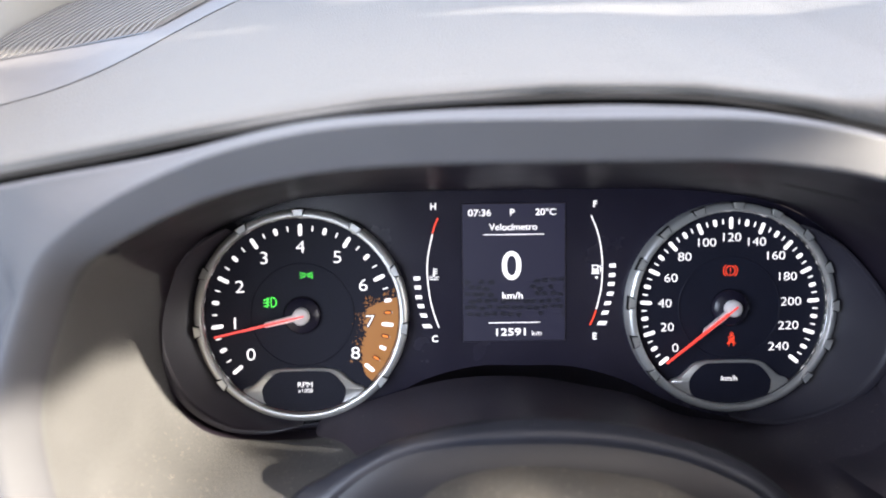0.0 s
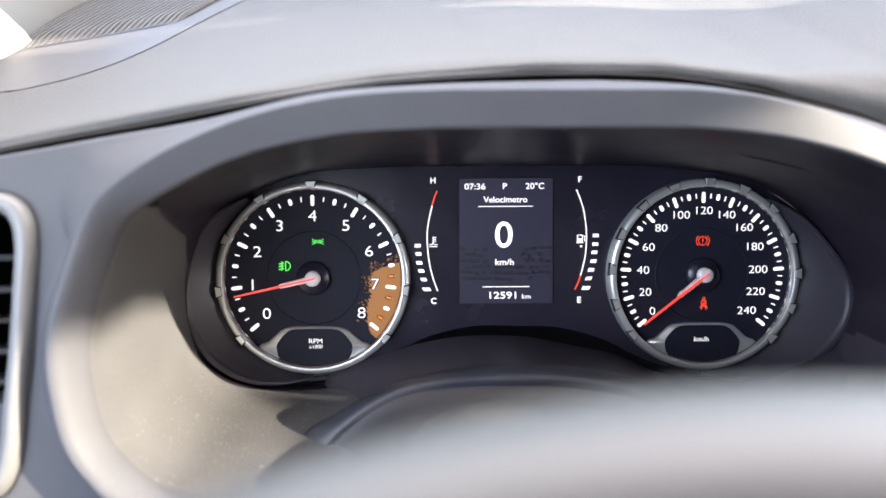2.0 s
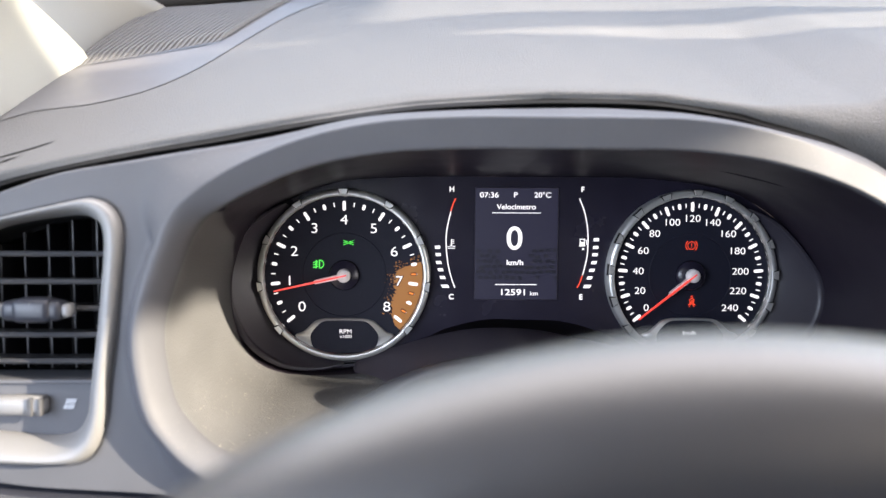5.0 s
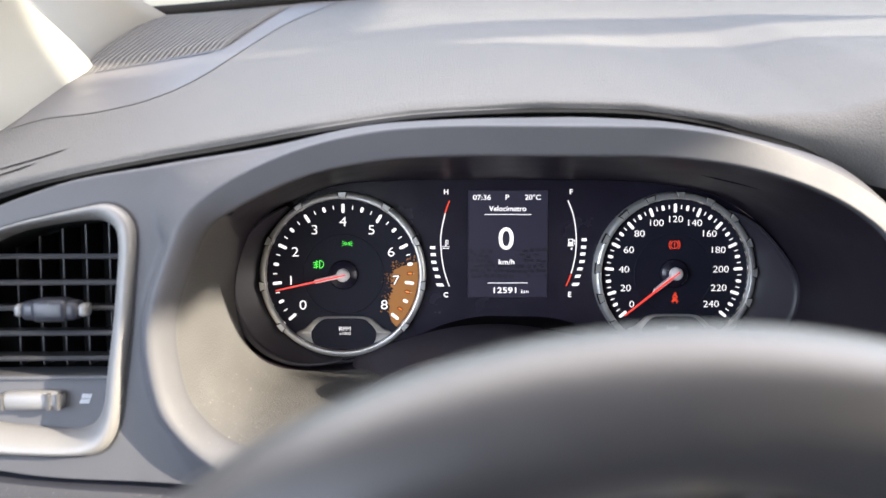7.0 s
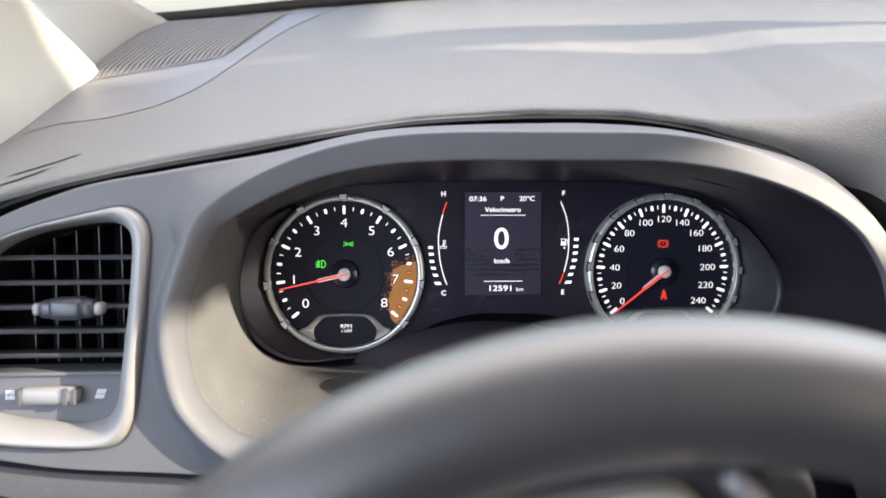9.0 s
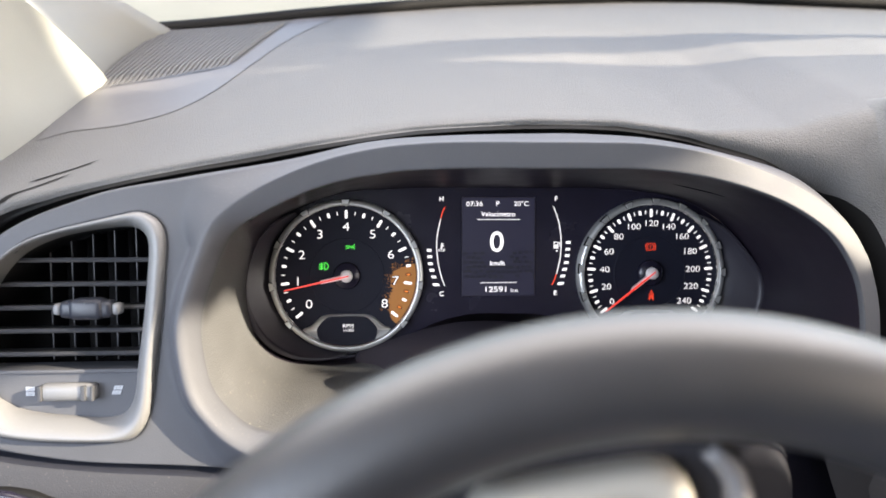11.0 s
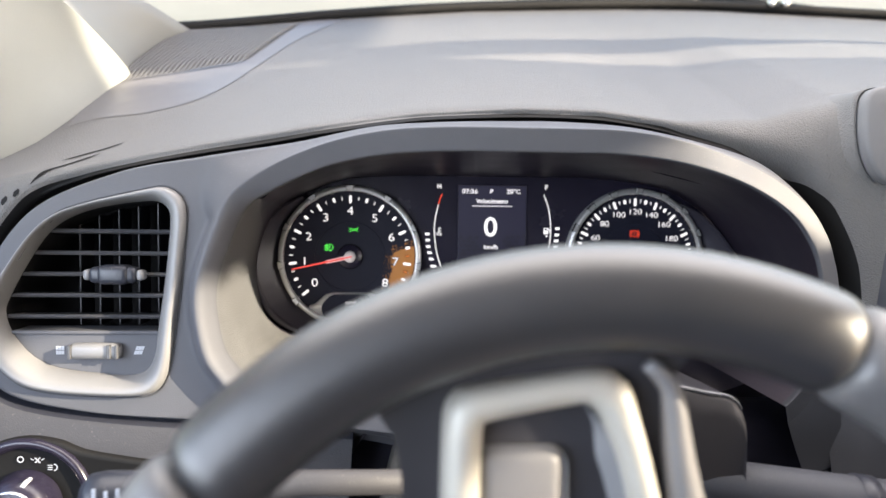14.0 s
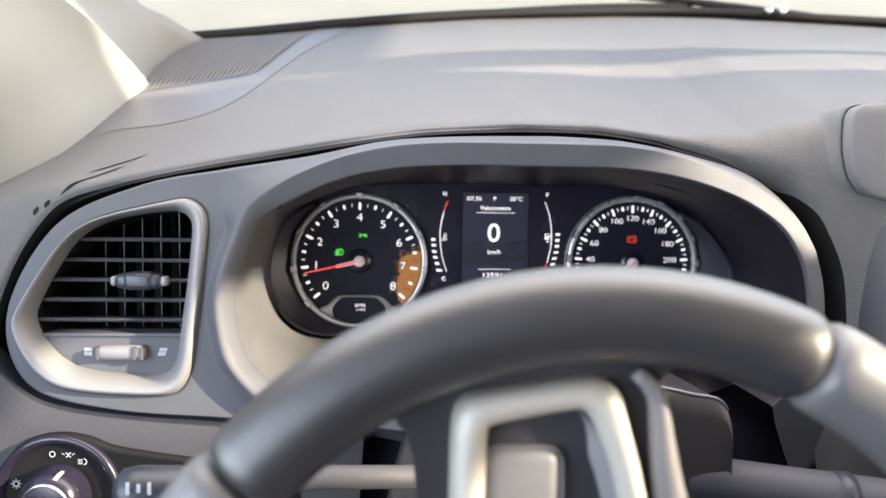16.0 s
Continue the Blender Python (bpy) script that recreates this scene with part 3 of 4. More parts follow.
part("stalk_shroud", sheet([[(x, y, v - d) for x, v in SHROUD] for y, d in ((-.135, .002), (-.17, .0005), (-.197, 0), (-.2012, .0006), (-.2025, .0022))] + [[(x, -.2030 + .004 * k, v - .0022 + (-.128 - v) * k) for x, v in SHROUD] for k in (.15, .5, 1)]), SPOKE, column, "dark shroud round the root of the wiper stalk")
# pale tube stands in for the highlight along the shroud's edge
part("shroud_glint", tube([(x, -.2015, v + .0004) for x, v in SHROUD[8:19]], [.0003 + .0005 * math.sin(math.pi * i / 10) for i in range(11)], 8), SATIN, column, "thin pale line painting the highlight on the shroud's edge")

# ---- lower dashboard ----
SEAM = flow([(-.36, .02), (-.333, -.045), (-.314, -.075), (-.296, -.0925), (-.273, -.101), (-.23, -.107), (-.186, -.1105), (-.13, -.115), (-.095, -.117)], 120)
rows = [[(x, -.100, v) for x, v in SEAM], [(x, -.112, v - .0008) for x, v in SEAM], [(x, -.1155, v - .003) for x, v in SEAM]]
rows += [[(x * (1 + .1 * s), -.117 - .003 * math.sin(s * 3), v - .006 - .17 * s) for x, v in SEAM] for s in np.linspace(0, 1, 14)]
lower = thing("lower_dashboard", "grey plastic lower dashboard panel under a dark seam", "dashboard")
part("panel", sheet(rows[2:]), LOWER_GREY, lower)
part("seam_edge", sheet(rows[:3]), HOOP, lower, "dark rolled edge along the seam")
part("knee_panel", sheet([[(x, y, v) for x in np.linspace(-.12, .21, 12)] for y, v in ((-.055, -.112), (-.075, -.118), (-.085, -.128), (-.09, -.20), (-.09, -.34))]), DIAL, lower, "black panel behind the steering column")

# ---- centre stack beside the instruments ----
console = sheet([[(x, y + .03, .030), (x, y + .008, .024), (x, y, .012), (x, y - .01, -.04), (x, y - .04, -.15), (x, y - .07, -.36), (x, -.07, -.36)] for x, y in ((.193, -.082), (.205, -.090), (.2165, -.098), (.2172, -.108), (.2195, -.117), (.225, -.127), (.238, -.142), (.262, -.155), (.58, -.16), (.60, -.10))])
bmesh.ops.recalc_face_normals(console, faces=console.faces[:])
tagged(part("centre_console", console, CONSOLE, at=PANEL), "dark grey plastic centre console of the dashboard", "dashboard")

# ---- steering wheel ----
WHEEL = pose(-.0046, -.3377, -.1702, -7.95)
SPOKE_AT = WHEEL.inverted() @ pose(-.002, -.310, -.178)


def rim_at(a):
    """Centre line of the rim: slightly squared circle."""
    c, s = math.cos(a), math.sin(a)
    e = 2 / 2.03
    return (.1552 * math.copysign(abs(c) ** e, c), 0, .1602 * math.copysign(abs(s) ** e, s))


wheel = thing("steering_wheel", "dark leather steering wheel with satin silver spoke trim, turned", "steering wheel", PANEL @ WHEEL)


def rim_arc(a0, a1, radius, n):
    """A stretch of the rim with ends drawn in at the seams."""
    angles = np.radians(np.linspace(a0, a1, n))
    radii = [radius - (.0022 if i in (0, n - 1) else .0004 if i in (1, n - 2) else 0) for i in range(n)]
    return tube([rim_at(a) for a in angles], radii, 24)


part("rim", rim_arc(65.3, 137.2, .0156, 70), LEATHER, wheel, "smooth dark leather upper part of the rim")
part("rim_grip", rim_arc(138, 424.7, .0160, 220), GRIP, wheel, "leather grip with stitched seams, lightened for the daylight on it")


def spoke_outline(pts):
    return [(x + .002, v + .178) for x, v in pts]


OUTER = flow([(-.060, -.160), (-.0555, -.10), (-.0545, -.050), (-.0525, -.042), (-.047, -.0385), (-.016, -.0340), (-.005, -.0335), (.0005, -.037), (.0035, -.045), (.0115, -.075), (.030, -.160)], 70)
INNER = flow([(-.050, -.160), (-.0440, -.10), (-.0425, -.054), (-.041, -.0495), (-.037, -.0475), (-.016, -.0435), (-.0115, -.0435), (-.0085, -.0465), (-.006, -.052), (.0015, -.075), (.018, -.160)], 70)
mid = (OUTER + INNER) / 2
rows = [[(x + .002, y, v + .178) for x, v in c] for c, y in ((OUTER, .004), (OUTER * .97 + mid * .03, -.004), (OUTER * .75 + mid * .25, -.0085), (mid, -.0105), (INNER * .75 + mid * .25, -.0085), (INNER, -.003), (INNER, .006))]
spoke = part("spoke", plate(spoke_outline(flow([(-.064, -.165), (-.0645, -.10), (-.068, -.056), (-.082, -.036), (-.05, -.027), (0, -.0245), (.024, -.027), (.0135, -.040), (.0185, -.075), (.040, -.165)], 60)), .014, .000), SPOKE, wheel, "black plastic spoke body", smooth=False, at=SPOKE_AT)
part("spoke_trim", sheet(rows), WARM_SILVER, spoke, "satin silver frame on the spoke")
part("spoke_inset", plate(spoke_outline(INNER), .002, -.0006), SPOKE, spoke, smooth=False)
wall = flow([(-.0115, -.0445), (-.0075, -.0495), (-.005, -.055), (.0025, -.078), (.018, -.150)], 30)
part("spoke_inner_wall", sheet([[(x + .002 - d * min(1, i / 5), y, v + .178) for i, (x, v) in enumerate(wall)] for d, y in ((-.001, -.004), (.004, -.001), (.0095, .0012))]), SATIN, spoke, "pale sloping inner side of the frame")
part("spoke_button", box(.027, .006, .036, .0055, (-.0285, -.0015, -.0745 + .178), 4), SMOOTH, spoke, "grey control button")
EDGE = flow([(.0065, -.0315), (.0115, -.036), (.0145, -.043), (.0195, -.075), (.039, -.160)], 40)
part("spoke_edge", tube([(x + .002, -.003, v + .178) for x, v in EDGE], [.0026 + .0034 * min(1, i / 14) for i in range(40)], 12), SMOOTH, spoke, "grey edge strip of the spoke")
part("hub", lathe([(0, -.012), (.042, -.012), (.052, -.006), (.056, .01), (.05, .05), (.035, .13)], 48), BLACK, wheel)


# ---- instrument cluster ----
cluster = thing("instrument_cluster", "black instrument cluster with two round gauges and a lit display", "instrument cluster")
face = [(x, v) for _, _, _, _, x, v in flow(HOOD, 120)] + [(x, v) for x, v in flow([(.122, -.078), (.10, -.075), (.076, -.067), (.054, -.056), (.029, -.049), (.005, -.048), (-.019, -.048), (-.044, -.054), (-.062, -.063), (-.087, -.072), (-.117, -.0775)], 60)]
part("faceplate", plate([(x * 1.01, v) for x, v in face], .01, .002), GLOSS, cluster, smooth=False)


def ticks(gauge, steps, a0, a1, sizes):
    """sizes: every how many steps, length, width."""
    for i in range(steps + 1):
        for every, length, width, r in sizes:
            if i % every == 0:
                a = a0 + (a1 - a0) * i / steps
                part("tick", pill(r * math.cos(radians(a)), r * math.sin(radians(a)), length, width, a, -.0012), WHITE, gauge, smooth=False)
                break


def gauge(name, x, z, label, a0, a1, steps, sizes, numbers, height, r_num, needle):
    g = new(name)
    g.parent = cluster
    g.matrix_basis = pose(x, 0, z) @ Matrix.Scale(.968, 4)
    g["label"] = label
    part("dial", lathe([(0.0, -.0005), (.0505, -.0005)], 72), DIAL, g)
    part("bezel_ring", lathe([(.0503, -.0030), (.0505, -.0060), (.0509, -.0064), (.0535, -.0058), (.0542, -.0050), (.0547, -.001), (.0548, .004)], 96), BEZEL, g, "satin chrome ring with small notches")
    ticks(g, steps, a0, a1, sizes)
    for i, text in enumerate(numbers):
        a = radians(a0 + (a1 - a0) * i / (len(numbers) - 1))
        pull = 1 - (0, .065, .115)[len(text) - 1] * abs(math.cos(a)) ** 1.5        # longer numbers stand further in
        part("number", letters(text, height, r_num * math.cos(a) * pull, r_num * math.sin(a) * (1 if math.sin(a) > 0 else .92), -.0012, -.00009, width=1.18), WHITE, g, smooth=False)
        if len(numbers) == 9 and i > 6:                    # the last two stand on the ochre print
            part("number_edge", letters(text, height, r_num * math.cos(a) * pull, r_num * math.sin(a) * (1 if math.sin(a) > 0 else .92), -.0010, .00032, width=1.18), DIAL, g, "dark edge round the number", smooth=False)
    part("hub_base", lathe([(0, -.0042), (.0085, -.0042), (.0098, -.0022), (.0098, 0)], 40), GLOSS, g)
    n = new("needle")
    n.parent = g
    n.matrix_basis = pose(0, 0, 0, 0, -needle, 0)
    part("pointer", plate([(-.002, -.0004), (.020, -.0006), (.0445, -.0004), (.0445, .0004), (.020, .0006), (-.002, .0004)], .0012, -.0080), NEEDLE, n, "red pointer", smooth=False)
    part("pointer_base", plate([(.003, -.0015), (.0180, -.0013), (.0200, 0), (.0180, .0013), (.003, .0015)], .002, -.0068), HUBCAP, n, smooth=False)
    part("hub_cap", lathe([(0, -.0077), (.0035, -.0076), (.0042, -.0069), (.0044, -.004)], 32), HUBCAP, n, "pale pointer cap")
    return g


RPM = gauge("tachometer", -.1060, -.0200, "rev counter with an ochre splash over the top of its scale", 219.5, -39.5, 32, [(4, .0062, .0020, .0440), (2, .0037, .0020, .0447), (1, .0028, .0006, .0449)], "012345678", .0065, .0349, 192.6)
KMH = gauge("speedometer", .1087, -.0195, "speedometer reading zero kilometres per hour", 219, -39, 48, [(4, .0062, .0020, .0440), (2, .0037, .0020, .0447), (1, .0028, .0006, .0449)],
            ["0", "20", "40", "60", "80", "100", "120", "140", "160", "180", "200", "220", "240"], .0046, .0364, 218.4)
# ---- centre display: Z units of the print to metres ----
U = .0001332


def at_screen(x, z):
    return ((x - 462) * U, (420 - z) * U)


display = part("display", plate([(-.0256, -.0349), (.0256, -.0349), (.0256, .0340), (-.0256, .0340)], .001, .0008), SCREEN, cluster, "lit colour display", smooth=False)
part("display_edge", sheet([[(x * k, y, z * k) for x, z in ((-.0256, -.0349), (.0256, -.0349), (.0256, .0340), (-.0256, .0340))] for k, y in ((1.0, .0006), (1.006, .0004), (1.012, .0008))], True), BLACK, display, smooth=False)


def screen_text(name, text, x, z, cap, bold=.00001, width=1.0):
    px, pz = at_screen(x, z)
    part(name, letters(text, cap * U, px, pz, .0003, bold, width=width), WHITE, display, smooth=False)


for name, text, x, z, cap, bold, width in (("clock", "07:36", 334, 198, 25, .00003, 1.16), ("gear", "P", 456, 197, 25, .00003, 1.1), ("temperature", "20\u00b0C", 582, 197, 25, .00003, 1.1), ("title", "Veloc\u00edmetro", 460, 252, 25, .00004, 1.05),
                                           ("speed", "0", 453, 402, 110, .00018, 1.05), ("unit", "km/h", 456, 511, 25, .00004, 1.16), ("odometer", "12591", 449, 650, 29, .00003, 1.32), ("odometer_unit", "km", 547, 655, 21, -.00002, 1.1)):
    screen_text(name, text, x, z, cap, bold, width)
for x0, x1, z in ((348, 575, 279), (365, 559, 613)):
    (ax, az_), (bx, _) = at_screen(x0, z), at_screen(x1, z)
    part("rule", plate([(ax, az_ - .0002), (bx, az_ - .0002), (bx, az_ + .0002), (ax, az_ + .0002)], .0002, .0004), WHITE, display, smooth=False)
rng = random.Random(5)
stones = bmesh.new()
for i in range(13):
    for j in range(6):
        cx, cz = 282 + i * 30 + (j % 2) * 15 + rng.uniform(-5, 5), 455 + j * 25 + rng.uniform(-4, 4)
        if abs(cx - 455) < 75 and j < 3 or rng.random() < .12:
            continue
        ring = []
        for k in range(7):
            a, r = 2 * math.pi * k / 7, rng.uniform(.7, 1.05)
            px, pz = at_screen(min(max(cx + 15 * r * math.cos(a), 268), 656), cz + 11 * r * math.sin(a))
            ring.append(stones.verts.new((px, .0007, pz)))
        stones.faces.new(ring)
tagged(part("stone_pattern", stones, STONES, display, smooth=False), kind="stuff")

# ---- temperature and fuel scales ----
def scale(name, top, bottom, lit, red, bars, letter_x, letter_z):
    g = new(name)
    g.parent = cluster
    part("scale_line", stroke([at_screen(*p) for p in lit], .00062, .0008), WHITE, g, smooth=False)
    part("warning_line", stroke([at_screen(*p) for p in red], .0007, .0008, 8), RED, g, "red end of the scale", smooth=False)
    for i, (x, z) in enumerate(bars):
        px, pz = at_screen(x, z)
        w = 16 * U if i == len(bars) - 1 else 12 * U
        k = .0006 * (i / len(bars)) * (-1 if x > 462 else 1)
        part("bar", plate([(px - w - k, pz + 7 * U), (px + w - k, pz + 7 * U), (px + w + k, pz - 7 * U), (px - w + k, pz - 7 * U)], .0002, .0008), WHITE, g, smooth=False)
    for text, lx, lz in ((top, letter_x[0], letter_z[0]), (bottom, letter_x[1], letter_z[1])):
        px, pz = at_screen(lx, lz)
        part("letter", letters(text, 25 * U, px, pz, .0008, .00008), WHITE, g, smooth=False)
    return g


coolant = scale("coolant_scale", "H", "C", [(157, 274), (141, 345), (135, 409), (142, 500), (157, 570), (177, 629)], [(178, 214), (166, 242), (157, 271)],
                [(96, 440), (99, 474), (102, 511), (110, 545), (120, 581), (132, 622)], (161, 161), (172, 672))
fuel = scale("fuel_scale", "F", "E", [(754, 211), (782, 286), (796, 376), (795, 467), (785, 525), (774, 568)], [(773, 571), (763, 600), (750, 628)],
             [(836, 402), (834, 438), (831, 472), (827, 509), (818, 545), (808, 581), (797, 621)], (768, 768), (170, 672))
for g, boxes in ((coolant, [(160, 418, 3, 30), (167, 406, 12, 3), (167, 414, 12, 3), (167, 422, 12, 3), (160, 431, 8, 7), (149, 436, 14, 3), (172, 436, 14, 3), (160, 444, 34, 3)]),
                 (fuel, [(770, 400, 22, 3), (760, 415, 3, 32), (780, 415, 3, 32), (770, 415, 22, 3), (770, 424, 18, 14), (770, 431, 28, 4), (790, 415, 3, 22), (786, 404, 7, 3), (775, 446, 8, 8)])):
    bits = []
    for x, z, w, h in boxes:
        px, pz = at_screen(x, z)
        bits.append(plate([(px - w * U / 2, pz - h * U / 2), (px + w * U / 2, pz - h * U / 2), (px + w * U / 2, pz + h * U / 2), (px - w * U / 2, pz + h * U / 2)], .0002, .0008))
    part("symbol", join(*bits), WHITE, g, smooth=False)

# ---- gauge furniture ----
K = .0001366


def at_dial(x, z):
    return ((x - 434) * K, (456 - z) * K)


def badge(g, lines):
    """A silver winged frame round a dark oval at the foot of a dial."""
    wing_pts = [(204, 738), (240, 722), (272, 694), (300, 670), (340, 660), (390, 658), (478, 658), (530, 661), (568, 671), (598, 696), (628, 722), (664, 738), (628, 776), (575, 803), (505, 821), (434, 826), (363, 821), (293, 803), (240, 776)]
    dark_pts = [(277, 744), (284, 722), (310, 690), (340, 671), (390, 668), (478, 668), (530, 672), (558, 690), (585, 722), (592, 744), (582, 786), (550, 803), (500, 815), (434, 820), (368, 815), (318, 803), (287, 786)]
    fr, dk = flow([at_dial(*p) for p in wing_pts], 80, True), flow([at_dial(*p) for p in dark_pts], 60, True)
    c = fr.mean(0)
    rows = [[(x, y, z) for x, z in (fr - c) * k + c] for k, y in ((1.0, -.0005), (.992, -.0018), (.975, -.0024))]
    b = part("badge", sheet(rows + [[(x, -.0026, z) for x, z in (fr - c) * .55 + c], [(c[0] + (x - c[0]) * .01, -.0026, c[1] + (z - c[1]) * .01) for x, z in fr]], True), BEZEL, g, "satin silver wings round a black oval")
    part("badge_field", plate([tuple(p) for p in dk], .0008, -.0031), DIAL, b, smooth=False)
    for text, x, z, cap in lines:
        px, pz = at_dial(x, z)
        part("badge_writing", letters(text, cap * K, px, pz, -.0033, -.00003, width=1.1), WHITE, b, smooth=False)


badge(RPM, [("RPM", 440, 719, 21), ("x1000", 441, 742, 15)])
badge(KMH, [("km/h", 430, 727, 21)])


def tabs(g, angles):
    """Small raised blocks on the bezel ring, each in a dark joint."""
    for a in angles:
        for name, material, w, r0, r1, top in (("tab_joint", RUBBER, 3.8, .0510, .0549, .0065), ("tab", BEZEL, 3.2, .0513, .0546, .0070)):
            bm = bmesh.new()
            vs = []
            for y, k in ((-.003, 1.0), (-top + .0005, 1.0), (-top, .88)):
                m = (r0 + r1) / 2
                vs.append([bm.verts.new(((m + (r - m) * k) * math.cos(radians(a + s * w * k)), y, (m + (r - m) * k) * math.sin(radians(a + s * w * k)))) for r, s in ((r0, -.75), (r1, -1), (r1, 1), (r0, .75))])
            bm.faces.new(vs[-1])
            for p, q in zip(vs, vs[1:]):
                for i in range(4):
                    bm.faces.new((p[i], p[(i + 1) % 4], q[(i + 1) % 4], q[i]))
            bmesh.ops.recalc_face_normals(bm, faces=bm.faces[:])
            part(name, bm, material, g, smooth=False)


tabs(RPM, [90 + 32.5 * k for k in range(-4, 5)])
tabs(KMH, [88.3 + 21.9 * k for k in range(-6, 7)])
for g in (RPM, KMH):
    part("inner_ring", lathe([(.0262, -.0005), (.0264, -.0010), (.0268, -.0010), (.0270, -.0005)], 72), DIAL, g)
    part("bright_line", lathe([(.0497, -.0006), (.0499, -.0030), (.0503, -.0034)], 96), CHROME, g)

# ochre splash over the end of the rev scale
rng = random.Random(11)
ang = np.linspace(10, -45, 160)
inner, outer = [], []
for a in ang:
    jag = .0016 * (noise.noise((a * .35, 3.1, 0)) + .9 * noise.noise((a * 1.3, 7.7, 0)) + .8 * noise.noise((a * 3.1, 1.7, 0)))
    r = lerp(a, [-45, -40, -30, 0, 6, 10], [.0455, .0385, .0345, .0318, .0345, .0440]) + jag
    inner.append((min(r, .0492) * math.cos(radians(a)), -.0008, min(r, .0492) * math.sin(radians(a))))
    outer.append((.0494 * math.cos(radians(a)), -.0008, .0494 * math.sin(radians(a))))
part("ochre_print", sheet([inner, outer]), BROWN, RPM, "ochre splash print")
drops = bmesh.new()
for i in range(150):
    top = rng.random() < .55
    a = rng.uniform(6, 15) if top else rng.uniform(-46, 2)
    r = rng.uniform(.032, .049) if top else lerp(a, [-46, -30, 2], [.037, .034, .031]) + rng.gauss(-.0008, .0016)
    s, turn = rng.uniform(.00012, .00055), rng.uniform(0, 6.28)
    ring = [drops.verts.new((r * math.cos(radians(a)) + s * rng.uniform(.5, 1.6) * math.cos(turn + k * 1.047), -.0009, r * math.sin(radians(a)) + s * rng.uniform(.4, 1.2) * math.sin(turn + k * 1.047))) for k in range(6)]
    drops.faces.new(ring)
tagged(part("ochre_specks", drops, BROWN, RPM, smooth=False), kind="stuff")
for i in (27, 29, 31):
    a = 219.5 - 259 * i / 32
    part("dark_tick", pill(.0440 * math.cos(radians(a)), .0440 * math.sin(radians(a)), .0042, .0020, a, -.0014), DIAL, RPM, smooth=False)
    part("amber_tick", pill(.0440 * math.cos(radians(a)), .0440 * math.sin(radians(a)), .0032, .0011, a, -.0017), ORANGE, RPM, smooth=False)


def warning(g, name, x, z, k, strokes, material, width=.00042):
    """A lit warning symbol made of lines; strokes in units of k metres."""
    bits = [stroke([(x + k * u, z + k * w) for u, w in s], width, -.0012, 14) for s in strokes]
    part(name, join(*bits), material, g, "lit symbol", smooth=False)


def arc(cx, cz, r, a0, a1, n=9):
    return [(cx + r * math.cos(radians(a)), cz + r * math.sin(radians(a))) for a in np.linspace(a0, a1, n)]


warning(RPM, "side_light_symbol", .0027, .0207, .001, [q for m in (-1, 1) for q in ([(m * (.35 + u), w) for u, w in ((1, .95), (.25, .55), (0, 0), (.25, -.55), (1, -.95), (1, .95))], [(m * 1.7, .75), (m * 3.3, 1.55)], [(m * 1.7, 0), (m * 3.4, 0)], [(m * 1.7, -.75), (m * 3.3, -1.55)])], GREEN, .0003)
warning(RPM, "fog_lamp_symbol", -.0163, .007, .001, [arc(.6, 0, 2.6, -85, 85), [(.6, 2.6), (.6, -2.6)], [(-.2, 1.8), (-3.4, 1.0)], [(-.2, .2), (-3.4, -.5)], [(-.2, -1.4), (-3.4, -2.1)], [(-1.6, 2.6), (-1.2, 1), (-1.9, 0), (-1.3, -1.2), (-1.7, -2.7)]], GREEN)
warning(KMH, "brake_symbol", 0, .0193, .001, [arc(0, 0, 2.5, 0, 360, 20), arc(0, 0, 3.7, 130, 230), arc(0, 0, 3.7, -50, 50), [(0, 1.5), (0, -.4)], [(0, -1.1), (0, -1.5)]], RED)
warning(KMH, "seat_belt_symbol", .0012, -.0169, .001, [arc(0, 3, .7, 0, 360, 10), [(-1.5, 1.4), (0, 2), (1.5, 1.4)], [(-1.5, 1.4), (-1.2, -1), (-2.4, -2.2)], [(1.5, 1.4), (1.2, -1), (2.4, -2.2)], [(-1.2, -1), (1.2, -1)], [(1.6, 1.6), (-1.4, -1.2)], [(-.4, 1.2), (-.4, -1)], [(.5, 1), (.5, -1)], [(-2.4, -2.2), (-.8, -1.7), (.8, -1.7), (2.4, -2.2)], [(-1.4, -3.4), (-.9, -1.7)], [(1.4, -3.4), (.9, -1.7)]], RED, .00036)

# crescent ledges beside the gauges
for side, pts in ((-1, [(-.140, .024), (-.158, .012), (-.172, -.008), (-.1745, -.024), (-.171, -.043), (-.160, -.062), (-.142, -.0735), (-.122, -.0758), (-.106, -.0732)]), (1, [(.141, .022), (.160, .010), (.176, -.008), (.1865, -.026), (.184, -.047), (.166, -.066), (.142, -.0745), (.123, -.0758), (.107, -.0732)])):
    out = flow(pts, 40)
    c = np.array([-.1060 if side < 0 else .1087, -.0198])
    inn = np.array([c + (p - c) / np.linalg.norm(p - c) * .0528 for p in out])
    wide = np.array([c + (p - c) * (1 + .0035 * math.sin(math.pi * i / 39) ** .5 / np.linalg.norm(p - c)) for i, p in enumerate(out)])
    part("side_ledge", sheet([[(x, -.0085, z) for x, z in wide], [(x, -.0095, z) for x, z in out], [(x, -.0085, z) for x, z in out * .97 + inn * .03], [(x, -.0075, z) for x, z in out * .9 + inn * .1], [(x, -.004, z) for x, z in out * .3 + inn * .7], [(x, .001, z) for x, z in inn]]), CRESCENT, cluster)

# ---- side air vent ----
vent = thing("air_vent", "side air vent with satin silver frame and black slats", "air vent")


def ring_row(a, b, k, y):
    return [(x, y, z) for x, z in a * (1 - k) + b * k]


